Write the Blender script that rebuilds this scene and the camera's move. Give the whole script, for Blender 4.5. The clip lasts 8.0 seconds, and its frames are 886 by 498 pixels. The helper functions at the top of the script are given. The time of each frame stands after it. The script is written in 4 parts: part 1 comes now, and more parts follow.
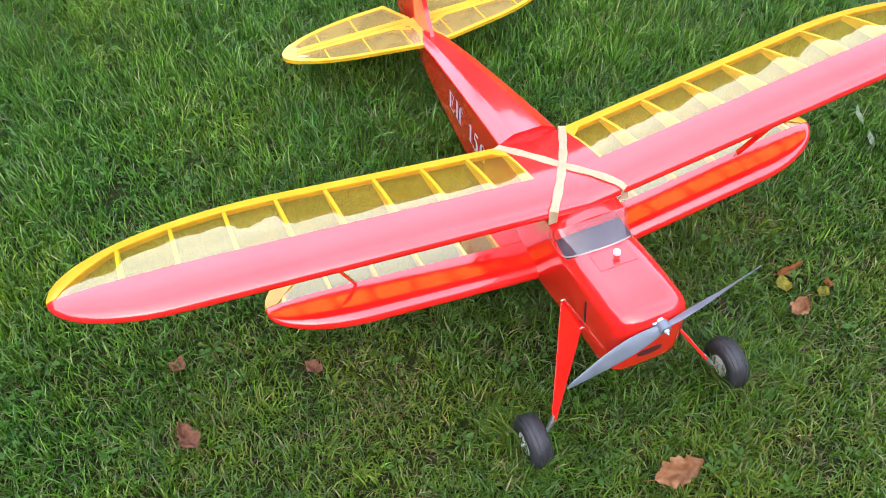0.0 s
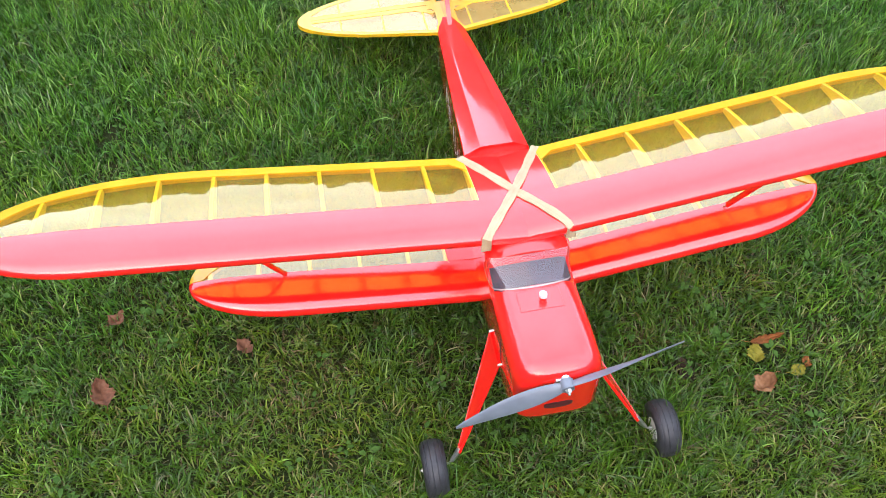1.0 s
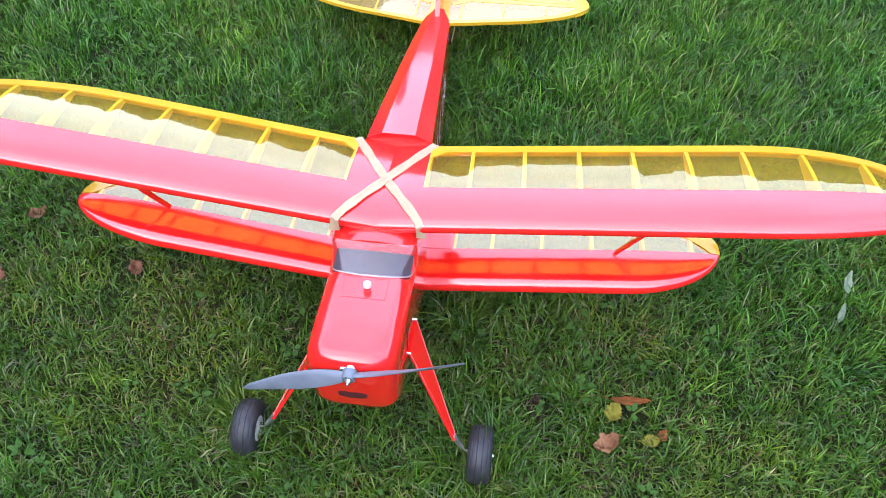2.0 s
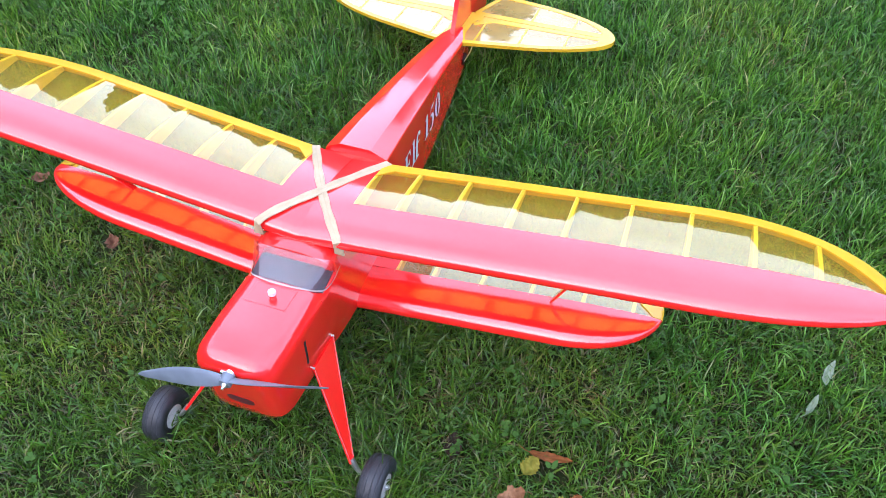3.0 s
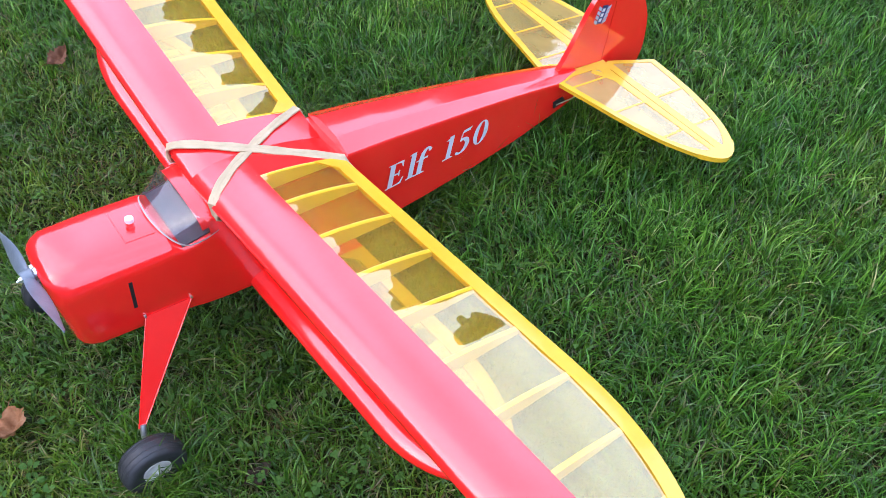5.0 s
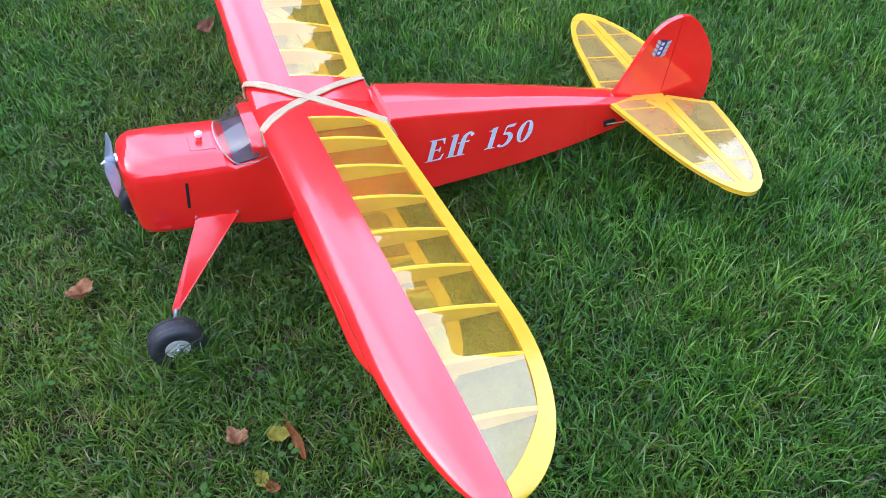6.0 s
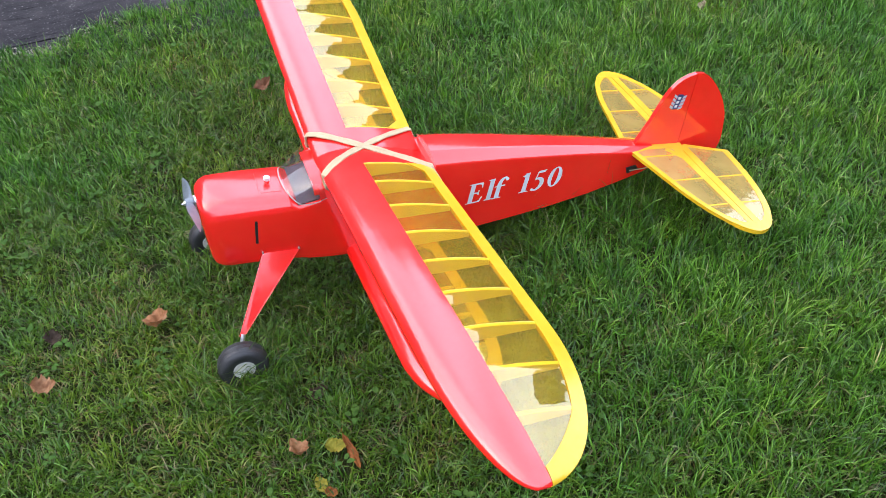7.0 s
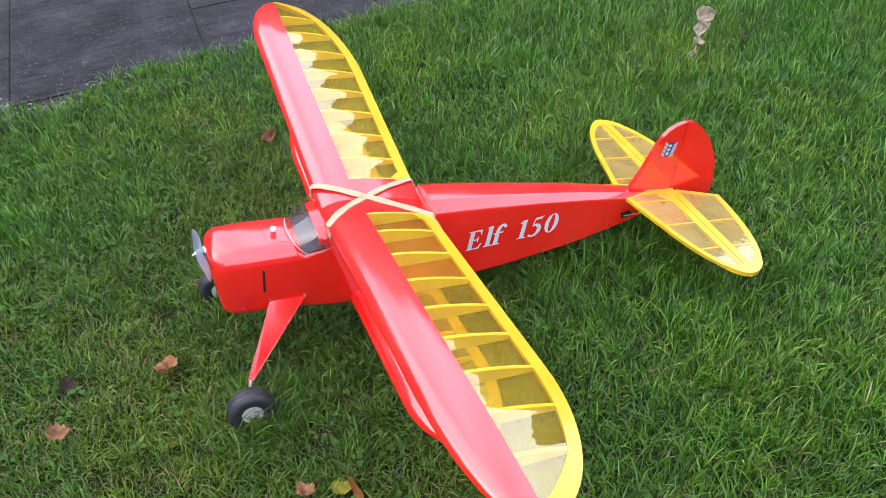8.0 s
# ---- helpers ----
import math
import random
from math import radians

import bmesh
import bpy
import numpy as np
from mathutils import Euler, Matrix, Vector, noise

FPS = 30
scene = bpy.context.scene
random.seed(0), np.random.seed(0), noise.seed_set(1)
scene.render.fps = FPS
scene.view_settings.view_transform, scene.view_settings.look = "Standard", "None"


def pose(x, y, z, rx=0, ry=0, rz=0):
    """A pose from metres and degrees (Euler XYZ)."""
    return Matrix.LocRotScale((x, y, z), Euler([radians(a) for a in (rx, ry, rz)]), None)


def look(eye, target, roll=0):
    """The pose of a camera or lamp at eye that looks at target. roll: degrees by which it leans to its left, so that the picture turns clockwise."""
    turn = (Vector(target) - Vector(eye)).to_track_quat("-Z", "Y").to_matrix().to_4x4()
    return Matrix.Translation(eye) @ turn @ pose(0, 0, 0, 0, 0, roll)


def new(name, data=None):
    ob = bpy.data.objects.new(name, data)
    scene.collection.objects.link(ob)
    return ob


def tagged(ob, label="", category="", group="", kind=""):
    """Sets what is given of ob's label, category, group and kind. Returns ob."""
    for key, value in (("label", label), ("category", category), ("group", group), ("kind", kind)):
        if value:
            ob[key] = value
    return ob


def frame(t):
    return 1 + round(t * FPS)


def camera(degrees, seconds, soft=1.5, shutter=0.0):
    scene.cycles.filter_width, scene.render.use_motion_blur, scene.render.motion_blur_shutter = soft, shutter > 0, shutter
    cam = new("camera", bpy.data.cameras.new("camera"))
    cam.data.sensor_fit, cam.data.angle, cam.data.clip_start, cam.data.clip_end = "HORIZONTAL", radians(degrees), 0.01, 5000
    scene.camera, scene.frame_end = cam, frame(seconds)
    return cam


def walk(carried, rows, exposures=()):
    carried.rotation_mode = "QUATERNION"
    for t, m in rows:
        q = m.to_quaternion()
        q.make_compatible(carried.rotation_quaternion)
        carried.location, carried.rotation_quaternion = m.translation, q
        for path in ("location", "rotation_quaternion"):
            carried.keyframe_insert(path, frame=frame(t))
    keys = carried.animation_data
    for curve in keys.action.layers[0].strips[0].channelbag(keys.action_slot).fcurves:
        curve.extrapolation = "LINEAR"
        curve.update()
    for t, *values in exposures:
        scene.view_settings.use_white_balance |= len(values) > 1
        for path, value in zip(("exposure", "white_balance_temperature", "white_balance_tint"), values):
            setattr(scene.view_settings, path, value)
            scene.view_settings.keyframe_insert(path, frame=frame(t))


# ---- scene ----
cam = camera(54.63, 8.0, 0.65)
SKY, SUN = 0.165, 0.6
EXPOSURES = [(0.0, 1.07, 7000, 13), (1.5, 1.06, 7400, 14), (2.0, 1.05, 6250, 15), (3.4, 1.02, 6100, 17), (4.0, 1.00, 6150, 18), (4.7, 0.88, 6200, 16), (5.8, 0.88, 5850, 15), (6.1, 0.89, 5850, 15), (6.5, 0.94, 6250, 11), (6.8, 0.98, 7100, 12), (8.0, 0.98, 7100, 12)]
PATH = [
    (0, (-0.5270, -0.4454, 1.2690), (-0.2657, 0.1699, 0.3954), 0.23),
    (0.5, (-0.3480, -0.4288, 1.2685), (-0.1303, 0.1917, 0.3866), 2.25),
    (1, (-0.2413, -0.4251, 1.2691), (-0.1298, 0.1897, 0.3638), -0.02),
    (1.5, (-0.0265, -0.4602, 1.2589), (-0.0133, 0.1602, 0.3507), 1.24),
    (2, (0.1578, -0.4539, 1.2577), (0.1009, 0.1695, 0.3532), 2.05),
    (2.2, (0.2184, -0.4107, 1.2341), (0.1482, 0.2119, 0.3300), 2.39),
    (3.3, (0.5113, -0.3361, 1.2418), (0.2353, 0.2450, 0.3496), -1.74),
    (3.5, (0.5503, -0.3146, 1.2290), (0.2637, 0.2677, 0.3409), 0.71),
    (4, (0.6578, -0.2252, 1.1894), (0.2926, 0.3266, 0.3107), -1.77),
    (4.5, (0.6988, -0.0593, 1.1338), (0.2908, 0.4590, 0.2535), 2.24),
    (4.7, (0.7041, -0.0065, 1.1192), (0.2577, 0.4454, 0.2212), 0.76),
    (5.8, (1.0272, 0.1458, 1.1025), (0.3744, 0.4250, 0.2624), -0.44),
    (6, (1.0603, 0.1430, 1.1208), (0.3777, 0.3981, 0.2968), -1.84),
    (6.5, (1.1303, 0.1027, 1.1694), (0.4016, 0.3483, 0.3829), -2.76),
    (7, (1.1721, 0.0703, 1.2086), (0.4314, 0.3175, 0.4338), -3.27),
    (7.5, (1.1964, 0.0721, 1.2409), (0.4345, 0.3204, 0.4873), -4.29),
    (8, (1.2051, 0.0684, 1.2541), (0.4297, 0.3238, 0.5168), -4.15),
]
walk(cam, [(t, look(eye, target, roll)) for t, eye, target, roll in PATH], EXPOSURES)

# ---- light ----
world = bpy.data.worlds.new("sky")
scene.world = world
world.use_nodes = True
wn, wl = world.node_tree.nodes, world.node_tree.links
sky = wn.new("ShaderNodeTexSky")
sky.sky_type, sky.sun_disc = "NISHITA", False
sky.sun_elevation, sky.sun_rotation = radians(42), radians(200)
sky.air_density, sky.dust_density, sky.ozone_density = 1.0, 6.0, 1.0
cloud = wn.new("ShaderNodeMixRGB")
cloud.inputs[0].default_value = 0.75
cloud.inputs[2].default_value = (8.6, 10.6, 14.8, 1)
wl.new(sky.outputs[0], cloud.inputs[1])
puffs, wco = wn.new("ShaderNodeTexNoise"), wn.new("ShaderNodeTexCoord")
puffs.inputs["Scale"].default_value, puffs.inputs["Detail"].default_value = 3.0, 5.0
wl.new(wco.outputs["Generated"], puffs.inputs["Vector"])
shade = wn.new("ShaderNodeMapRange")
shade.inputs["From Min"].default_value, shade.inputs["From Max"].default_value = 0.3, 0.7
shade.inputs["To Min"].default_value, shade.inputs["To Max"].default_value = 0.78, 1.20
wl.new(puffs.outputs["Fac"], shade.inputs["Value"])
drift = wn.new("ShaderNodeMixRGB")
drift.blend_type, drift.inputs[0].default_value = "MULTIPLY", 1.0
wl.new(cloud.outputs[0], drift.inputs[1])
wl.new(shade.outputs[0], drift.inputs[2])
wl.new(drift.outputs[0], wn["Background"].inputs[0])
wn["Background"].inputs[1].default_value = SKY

sun = new("sun", bpy.data.lights.new("sun", "SUN"))
sun.data.energy, sun.data.angle, sun.data.color = SUN, radians(80), (1.0, 0.90, 0.76)
sun.matrix_world = look((-3.0, -4.0, 5.5), (0, 0.4, 0))


# ---- materials ----
def material(name):
    m = bpy.data.materials.new(name)
    m.use_nodes = True
    n, l = m.node_tree.nodes, m.node_tree.links
    return m, n, l, n["Principled BSDF"]


def noise_node(n, l, scale, detail=3.0, rough=0.55):
    co = n.new("ShaderNodeTexCoord")
    t = n.new("ShaderNodeTexNoise")
    t.inputs["Scale"].default_value, t.inputs["Detail"].default_value, t.inputs["Roughness"].default_value = scale, detail, rough
    l.new(co.outputs["Object"], t.inputs["Vector"])
    return t


def ramp_node(n, l, source, stops):
    r = n.new("ShaderNodeValToRGB")
    while len(r.color_ramp.elements) < len(stops):
        r.color_ramp.elements.new(0.5)
    for e, (at, c) in zip(r.color_ramp.elements, stops):
        e.position, e.color = at, (*c, 1)
    l.new(source, r.inputs[0])
    return r


def bump_node(n, l, source, strength, distance, normal=None):
    b = n.new("ShaderNodeBump")
    b.inputs["Strength"].default_value, b.inputs["Distance"].default_value = strength, distance
    l.new(source, b.inputs["Height"])
    if normal:
        l.new(normal, b.inputs["Normal"])
    return b


def surface(name, dark, light, scale, rough, metal=0.0, bump=0.1, bump_scale=None, ior=1.5, coat=0.0, coat_rough=0.05, distance=0.002):
    """A material with two scales of colour variation and a fine relief."""
    m, n, l, p = material(name)
    t = noise_node(n, l, scale)
    r = ramp_node(n, l, t.outputs["Fac"], [(0.3, dark), (0.7, light)])
    l.new(r.outputs[0], p.inputs["Base Color"])
    fine = noise_node(n, l, bump_scale or scale * 8, 4.0)
    b = bump_node(n, l, fine.outputs["Fac"], bump, distance)
    l.new(b.outputs[0], p.inputs["Normal"])
    rr = ramp_node(n, l, fine.outputs["Fac"], [(0.2, (rough * 0.8,) * 3), (0.8, (min(1, rough * 1.25),) * 3)])
    l.new(rr.outputs[0], p.inputs["Roughness"])
    p.inputs["Metallic"].default_value, p.inputs["IOR"].default_value = metal, ior
    p.inputs["Coat Weight"].default_value, p.inputs["Coat Roughness"].default_value = coat, coat_rough
    return m


def red_covering(name, wave, wave_scale, rough, ior):
    """Glossy heat-shrunk red film, a little uneven over the wood."""
    m, n, l, p = material(name)
    t = noise_node(n, l, 9.0, 4.0)
    r = ramp_node(n, l, t.outputs["Fac"], [(0.3, (0.88, 0.011, 0.010)), (0.7, (0.95, 0.019, 0.016))])
    l.new(r.outputs[0], p.inputs["Base Color"])
    w = noise_node(n, l, wave_scale, 3.0)
    b = bump_node(n, l, w.outputs["Fac"], wave, 0.01)
    f = noise_node(n, l, 160.0, 3.0)
    b2 = bump_node(n, l, f.outputs["Fac"], 0.05, 0.0008, b.outputs[0])
    l.new(b2.outputs[0], p.inputs["Normal"])
    l.new(b2.outputs[0], p.inputs["Coat Normal"])
    rr = ramp_node(n, l, t.outputs["Fac"], [(0.3, (rough * 0.8,) * 3), (0.75, (rough * 1.3,) * 3)])
    l.new(rr.outputs[0], p.inputs["Roughness"])
    p.inputs["IOR"].default_value = 1.55
    p.inputs["Coat Weight"].default_value, p.inputs["Coat Roughness"].default_value, p.inputs["Coat IOR"].default_value = 1.0, rough * 0.5, ior
    return m


def clear_sheet(name, tint, body, cloudy, gloss_share, rough, wave, wave_scale, sheen=(1.0, 0.94, 0.78)):
    """A thin see-through sheet: tinted, a little cloudy, with a glossy face."""
    m, n, l, p = material(name)
    n.remove(p)
    out = n["Material Output"]
    clear = n.new("ShaderNodeBsdfTransparent")
    clear.inputs[0].default_value = (*tint, 1)
    milk, thru, half = n.new("ShaderNodeBsdfDiffuse"), n.new("ShaderNodeBsdfTranslucent"), n.new("ShaderNodeMixShader")
    t = noise_node(n, l, 14.0, 4.0)
    r = ramp_node(n, l, t.outputs["Fac"], [(0.3, tuple(0.85 * c for c in body)), (0.7, body)])
    l.new(r.outputs[0], milk.inputs[0])
    l.new(r.outputs[0], thru.inputs[0])
    half.inputs[0].default_value = 0.5
    l.new(milk.outputs[0], half.inputs[1])
    l.new(thru.outputs[0], half.inputs[2])
    mix = n.new("ShaderNodeMixShader")
    cl = ramp_node(n, l, t.outputs["Fac"], [(0.25, (cloudy * 0.8,) * 3), (0.8, (cloudy * 1.2,) * 3)])
    l.new(cl.outputs[0], mix.inputs[0])
    l.new(clear.outputs[0], mix.inputs[1])
    l.new(half.outputs[0], mix.inputs[2])
    gloss, fres, top = n.new("ShaderNodeBsdfGlossy"), n.new("ShaderNodeLayerWeight"), n.new("ShaderNodeMixShader")
    gloss.inputs[0].default_value = (*sheen, 1)
    gloss.inputs["Roughness"].default_value, fres.inputs[0].default_value = rough, 0.5
    # gloss of a thin sheet, alike from both sides
    steep, share = n.new("ShaderNodeMath"), n.new("ShaderNodeMath")
    steep.operation, steep.inputs[1].default_value = "POWER", 5.0
    share.operation, share.inputs[1].default_value, share.inputs[2].default_value = "MULTIPLY_ADD", 1 - gloss_share, gloss_share
    w = noise_node(n, l, wave_scale, 2.0)
    b = bump_node(n, l, w.outputs["Fac"], wave, 0.01)
    l.new(b.outputs[0], gloss.inputs["Normal"])
    l.new(b.outputs[0], fres.inputs["Normal"])
    l.new(fres.outputs["Facing"], steep.inputs[0])
    l.new(steep.outputs[0], share.inputs[0])
    l.new(share.outputs[0], top.inputs[0])
    l.new(mix.outputs[0], top.inputs[1])
    l.new(gloss.outputs[0], top.inputs[2])
    l.new(top.outputs[0], out.inputs[0])
    return m


RED = red_covering("red_film", 0.028, 16.0, 0.13, 1.56)
RED_WING = red_covering("red_film_on_sheeting", 0.055, 10.0, 0.17, 1.65)
YELLOW = surface("yellow_film_on_wood", (0.64, 0.372, 0.015), (0.72, 0.430, 0.027), 20.0, 0.22, bump=0.05, ior=1.5, coat=0.4)
YELLOW_FILM = clear_sheet("clear_yellow_film", (1.0, 0.92, 0.30), (0.97, 0.70, 0.05), 0.12, 0.208, 0.015, 0.045, 15.0, (1.0, 0.91, 0.67))
UNDER_FILM = clear_sheet("lower_yellow_film", (1.0, 0.90, 0.26), (0.96, 0.68, 0.05), 0.28, 0.05, 0.03, 0.07, 13.0)
RIB = surface("yellow_film_over_balsa", (0.88, 0.65, 0.17), (0.95, 0.72, 0.24), 30.0, 0.5, bump=0.1)
PALE_FILM = clear_sheet("pale_yellow_film", (1.0, 0.92, 0.50), (0.95, 0.71, 0.26), 0.42, 0.20, 0.04, 0.04, 17.0, (1.0, 0.89, 0.70))
PLASTIC = clear_sheet("clear_plastic", (0.92, 0.92, 0.94), (0.70, 0.69, 0.75), 0.03, 0.075, 0.03, 0.03, 20.0, (1, 1, 1))
TAPE = surface("pale_glue_edge", (0.32, 0.27, 0.26), (0.42, 0.36, 0.34), 60.0, 0.4)
DARK = surface("dark_cockpit", (0.025, 0.025, 0.040), (0.070, 0.068, 0.100), 22.0, 0.85, bump=0.0)
LINER = surface("dark_cockpit_liner", (0.035, 0.024, 0.034), (0.085, 0.050, 0.062), 40.0, 0.5)
# Black for the shade inside the side slots, and for the black horn.
SLOT = surface("slot_shade_and_black_horn", (0.006, 0.006, 0.006), (0.012, 0.010, 0.010), 40.0, 0.7)
RUBBER = surface("black_rubber", (0.018, 0.018, 0.021), (0.034, 0.034, 0.038), 60.0, 0.5, bump=0.25, bump_scale=400.0, distance=0.001)
BAND = surface("cream_rubber", (0.38, 0.285, 0.165), (0.48, 0.365, 0.225), 45.0, 0.65, bump=0.15, bump_scale=300.0, distance=0.001)
SILVER = surface("bare_metal", (0.60, 0.60, 0.61), (0.78, 0.78, 0.79), 90.0, 0.38, metal=1.0)
RIM = surface("pale_rim_plastic", (0.44, 0.43, 0.40), (0.60, 0.59, 0.56), 60.0, 0.45)
PROP = surface("grey_nylon", (0.115, 0.135, 0.165), (0.165, 0.19, 0.225), 30.0, 0.42, bump=0.06)
WHITE = surface("white_vinyl", (0.60, 0.59, 0.62), (0.68, 0.67, 0.70), 60.0, 0.3)
RIM_RED = surface("dark_red_joint", (0.16, 0.010, 0.010), (0.24, 0.016, 0.014), 60.0, 0.6)
INTAKE = surface("shaded_intake_red", (0.040, 0.005, 0.005), (0.11, 0.010, 0.009), 50.0, 0.8)
NAVY = surface("navy_vinyl", (0.015, 0.02, 0.10), (0.025, 0.03, 0.15), 60.0, 0.35)
GREY = surface("silver_grey_vinyl", (0.36, 0.37, 0.42), (0.46, 0.47, 0.52), 60.0, 0.4)


# ---- building helpers ----
def thing(name, label, category, group="", kind="", at=(0, 0, 0)):
    ob = new(name)
    ob.location = at
    return tagged(ob, label, category, group, kind)


def part(name, bm, mat, parent=None, label="", smooth=True, angle=40.0):
    me = bpy.data.meshes.new(name)
    bmesh.ops.recalc_face_normals(bm, faces=bm.faces[:])
    if smooth:
        for f in bm.faces:
            f.smooth = True
        for e in bm.edges:
            if len(e.link_faces) == 2 and e.calc_face_angle(0) > radians(angle):
                e.smooth = False
    bm.to_mesh(me)
    bm.free()
    me.materials.append(mat)
    ob = new(name, me)
    ob.parent = parent
    if label:
        ob["label"] = label
    return ob


def loft(rings, closed=True, caps=True):
    """A skin through rings of equally many points."""
    bm = bmesh.new()
    vs = [[bm.verts.new(p) for p in ring] for ring in rings]
    n = len(rings[0])
    for a, b in zip(vs, vs[1:]):
        for i in range(n if closed else n - 1):
            j = (i + 1) % n
            bm.faces.new((a[i], a[j], b[j], b[i]))
    if caps and closed:
        bm.faces.new(vs[0])
        bm.faces.new(vs[-1][::-1])
    return bm


def slab(points, thick, axis):
    """A plate: an outline of points, thickened both ways along the axis vector."""
    bm = bmesh.new()
    h = Vector(axis).normalized() * thick / 2
    a = [bm.verts.new(Vector(p) + h) for p in points]
    b = [bm.verts.new(Vector(p) - h) for p in points]
    bm.faces.new(a)
    bm.faces.new(b[::-1])
    for i in range(len(points)):
        j = (i + 1) % len(points)
        bm.faces.new((a[j], a[i], b[i], b[j]))
    return bm


def bevelled(bm, width, segments=2, angle=30.0):
    edges = [e for e in bm.edges if len(e.link_faces) == 2 and e.calc_face_angle(0) > radians(angle)]
    bmesh.ops.bevel(bm, geom=edges, offset=width, segments=segments, affect="EDGES", profile=0.5)
    return bm


def rod(points, radii, sides=10):
    """A round bar through points."""
    rings = []
    pts = [Vector(p) for p in points]
    for i, p in enumerate(pts):
        d = (pts[min(i + 1, len(pts) - 1)] - pts[max(i - 1, 0)]).normalized()
        u = d.orthogonal().normalized()
        v = d.cross(u)
        r = radii[i] if isinstance(radii, (list, tuple)) else radii
        rings.append([p + r * (math.cos(a) * u + math.sin(a) * v) for a in [2 * math.pi * k / sides for k in range(sides)]])
    for i in range(1, len(rings)):
        k0 = min(range(sides), key=lambda k: (rings[i][k] - pts[i] - rings[i - 1][0] + pts[i - 1]).length)
        rings[i] = rings[i][k0:] + rings[i][:k0]
    return loft(rings)


def turned(profile, sides=32, caps=True):
    """A body turned about the x axis from (x, radius) pairs."""
    return loft([[(x, r * math.cos(a), r * math.sin(a)) for a in [2 * math.pi * k / sides for k in range(sides)]] for x, r in profile], True, caps)


def moved(bm, m):
    bmesh.ops.transform(bm, matrix=m, verts=bm.verts[:])
    return bm


# ---- the ground ----
GROUND_Z = -0.012


def ground_material():
    m, n, l, p = material("turf_soil")
    t = noise_node(n, l, 7.0, 6.0, 0.65)
    r = ramp_node(n, l, t.outputs["Fac"], [(0.3, (0.012, 0.018, 0.005)), (0.55, (0.022, 0.028, 0.008)), (0.75, (0.045, 0.032, 0.016))])
    # further off the turf closes over the soil
    co, far, turf, mix = n.new("ShaderNodeTexCoord"), n.new("ShaderNodeVectorMath"), noise_node(n, l, 45.0, 6.0, 0.7), n.new("ShaderNodeMixRGB")
    far.operation = "LENGTH"
    l.new(co.outputs["Object"], far.inputs[0])
    grow = n.new("ShaderNodeMapRange")
    grow.inputs["From Min"].default_value, grow.inputs["From Max"].default_value = 2.0, 3.2
    l.new(far.outputs["Value"], grow.inputs["Value"])
    g = ramp_node(n, l, turf.outputs["Fac"], [(0.3, (0.016, 0.044, 0.005)), (0.5, (0.036, 0.085, 0.009)), (0.7, (0.062, 0.120, 0.017))])
    l.new(grow.outputs[0], mix.inputs[0])
    l.new(r.outputs[0], mix.inputs[1])
    l.new(g.outputs[0], mix.inputs[2])
    l.new(mix.outputs[0], p.inputs["Base Color"])
    f = noise_node(n, l, 120.0, 5.0)
    b = bump_node(n, l, f.outputs["Fac"], 0.8, 0.01)
    l.new(b.outputs[0], p.inputs["Normal"])
    p.inputs["Roughness"].default_value, p.inputs["Specular IOR Level"].default_value = 0.95, 0.1
    return m


def blade_material(name, stops):
    m, n, l, p = material(name)
    g = n.new("ShaderNodeNewGeometry")
    r = ramp_node(n, l, g.outputs["Random Per Island"], stops)
    t = noise_node(n, l, 2.6, 3.0)
    hue = n.new("ShaderNodeMixRGB")
    hue.blend_type = "MULTIPLY"
    hue.inputs[0].default_value = 1.0
    k = ramp_node(n, l, t.outputs["Fac"], [(0.32, (0.74, 0.92, 0.85)), (0.5, (1.0, 1.0, 1.0)), (0.68, (1.45, 1.15, 1.0))])
    t2 = noise_node(n, l, 16.0, 2.0)
    k2 = ramp_node(n, l, t2.outputs["Fac"], [(0.34, (0.74, 0.84, 0.90)), (0.5, (1.0, 1.0, 1.0)), (0.66, (1.20, 1.17, 0.95))])
    tuft = n.new("ShaderNodeMixRGB")
    tuft.blend_type, tuft.inputs[0].default_value = "MULTIPLY", 1.0
    l.new(k.outputs[0], tuft.inputs[1])
    l.new(k2.outputs[0], tuft.inputs[2])
    l.new(r.outputs[0], hue.inputs[1])
    l.new(tuft.outputs[0], hue.inputs[2])
    l.new(hue.outputs[0], p.inputs["Base Color"])
    p.inputs["Roughness"].default_value, p.inputs["IOR"].default_value = 0.31, 1.44
    thru, mix = n.new("ShaderNodeBsdfTranslucent"), n.new("ShaderNodeMixShader")
    l.new(hue.outputs[0], thru.inputs[0])
    mix.inputs[0].default_value = 0.28
    l.new(p.outputs[0], mix.inputs[1])
    l.new(thru.outputs[0], mix.inputs[2])
    l.new(mix.outputs[0], n["Material Output"].inputs[0])
    return m


SOIL = ground_material()
LUSH = blade_material("lush_grass_blade", [(0.0, (0.012, 0.045, 0.003)), (0.3, (0.037, 0.118, 0.010)), (0.6, (0.085, 0.227, 0.022)), (0.88, (0.135, 0.305, 0.040)), (0.97, (0.212, 0.357, 0.084)), (0.995, (0.343, 0.328, 0.173))])
SHORT = blade_material("short_grass_blade", [(0.0, (0.032, 0.074, 0.008)), (0.35, (0.055, 0.126, 0.010)), (0.65, (0.084, 0.171, 0.015)), (0.9, (0.121, 0.207, 0.027)), (0.98, (0.197, 0.185, 0.081))])
THATCH = blade_material("dry_thatch", [(0.0, (0.050, 0.038, 0.014)), (0.5, (0.11, 0.085, 0.032)), (0.9, (0.17, 0.14, 0.06)), (0.98, (0.30, 0.26, 0.15))])


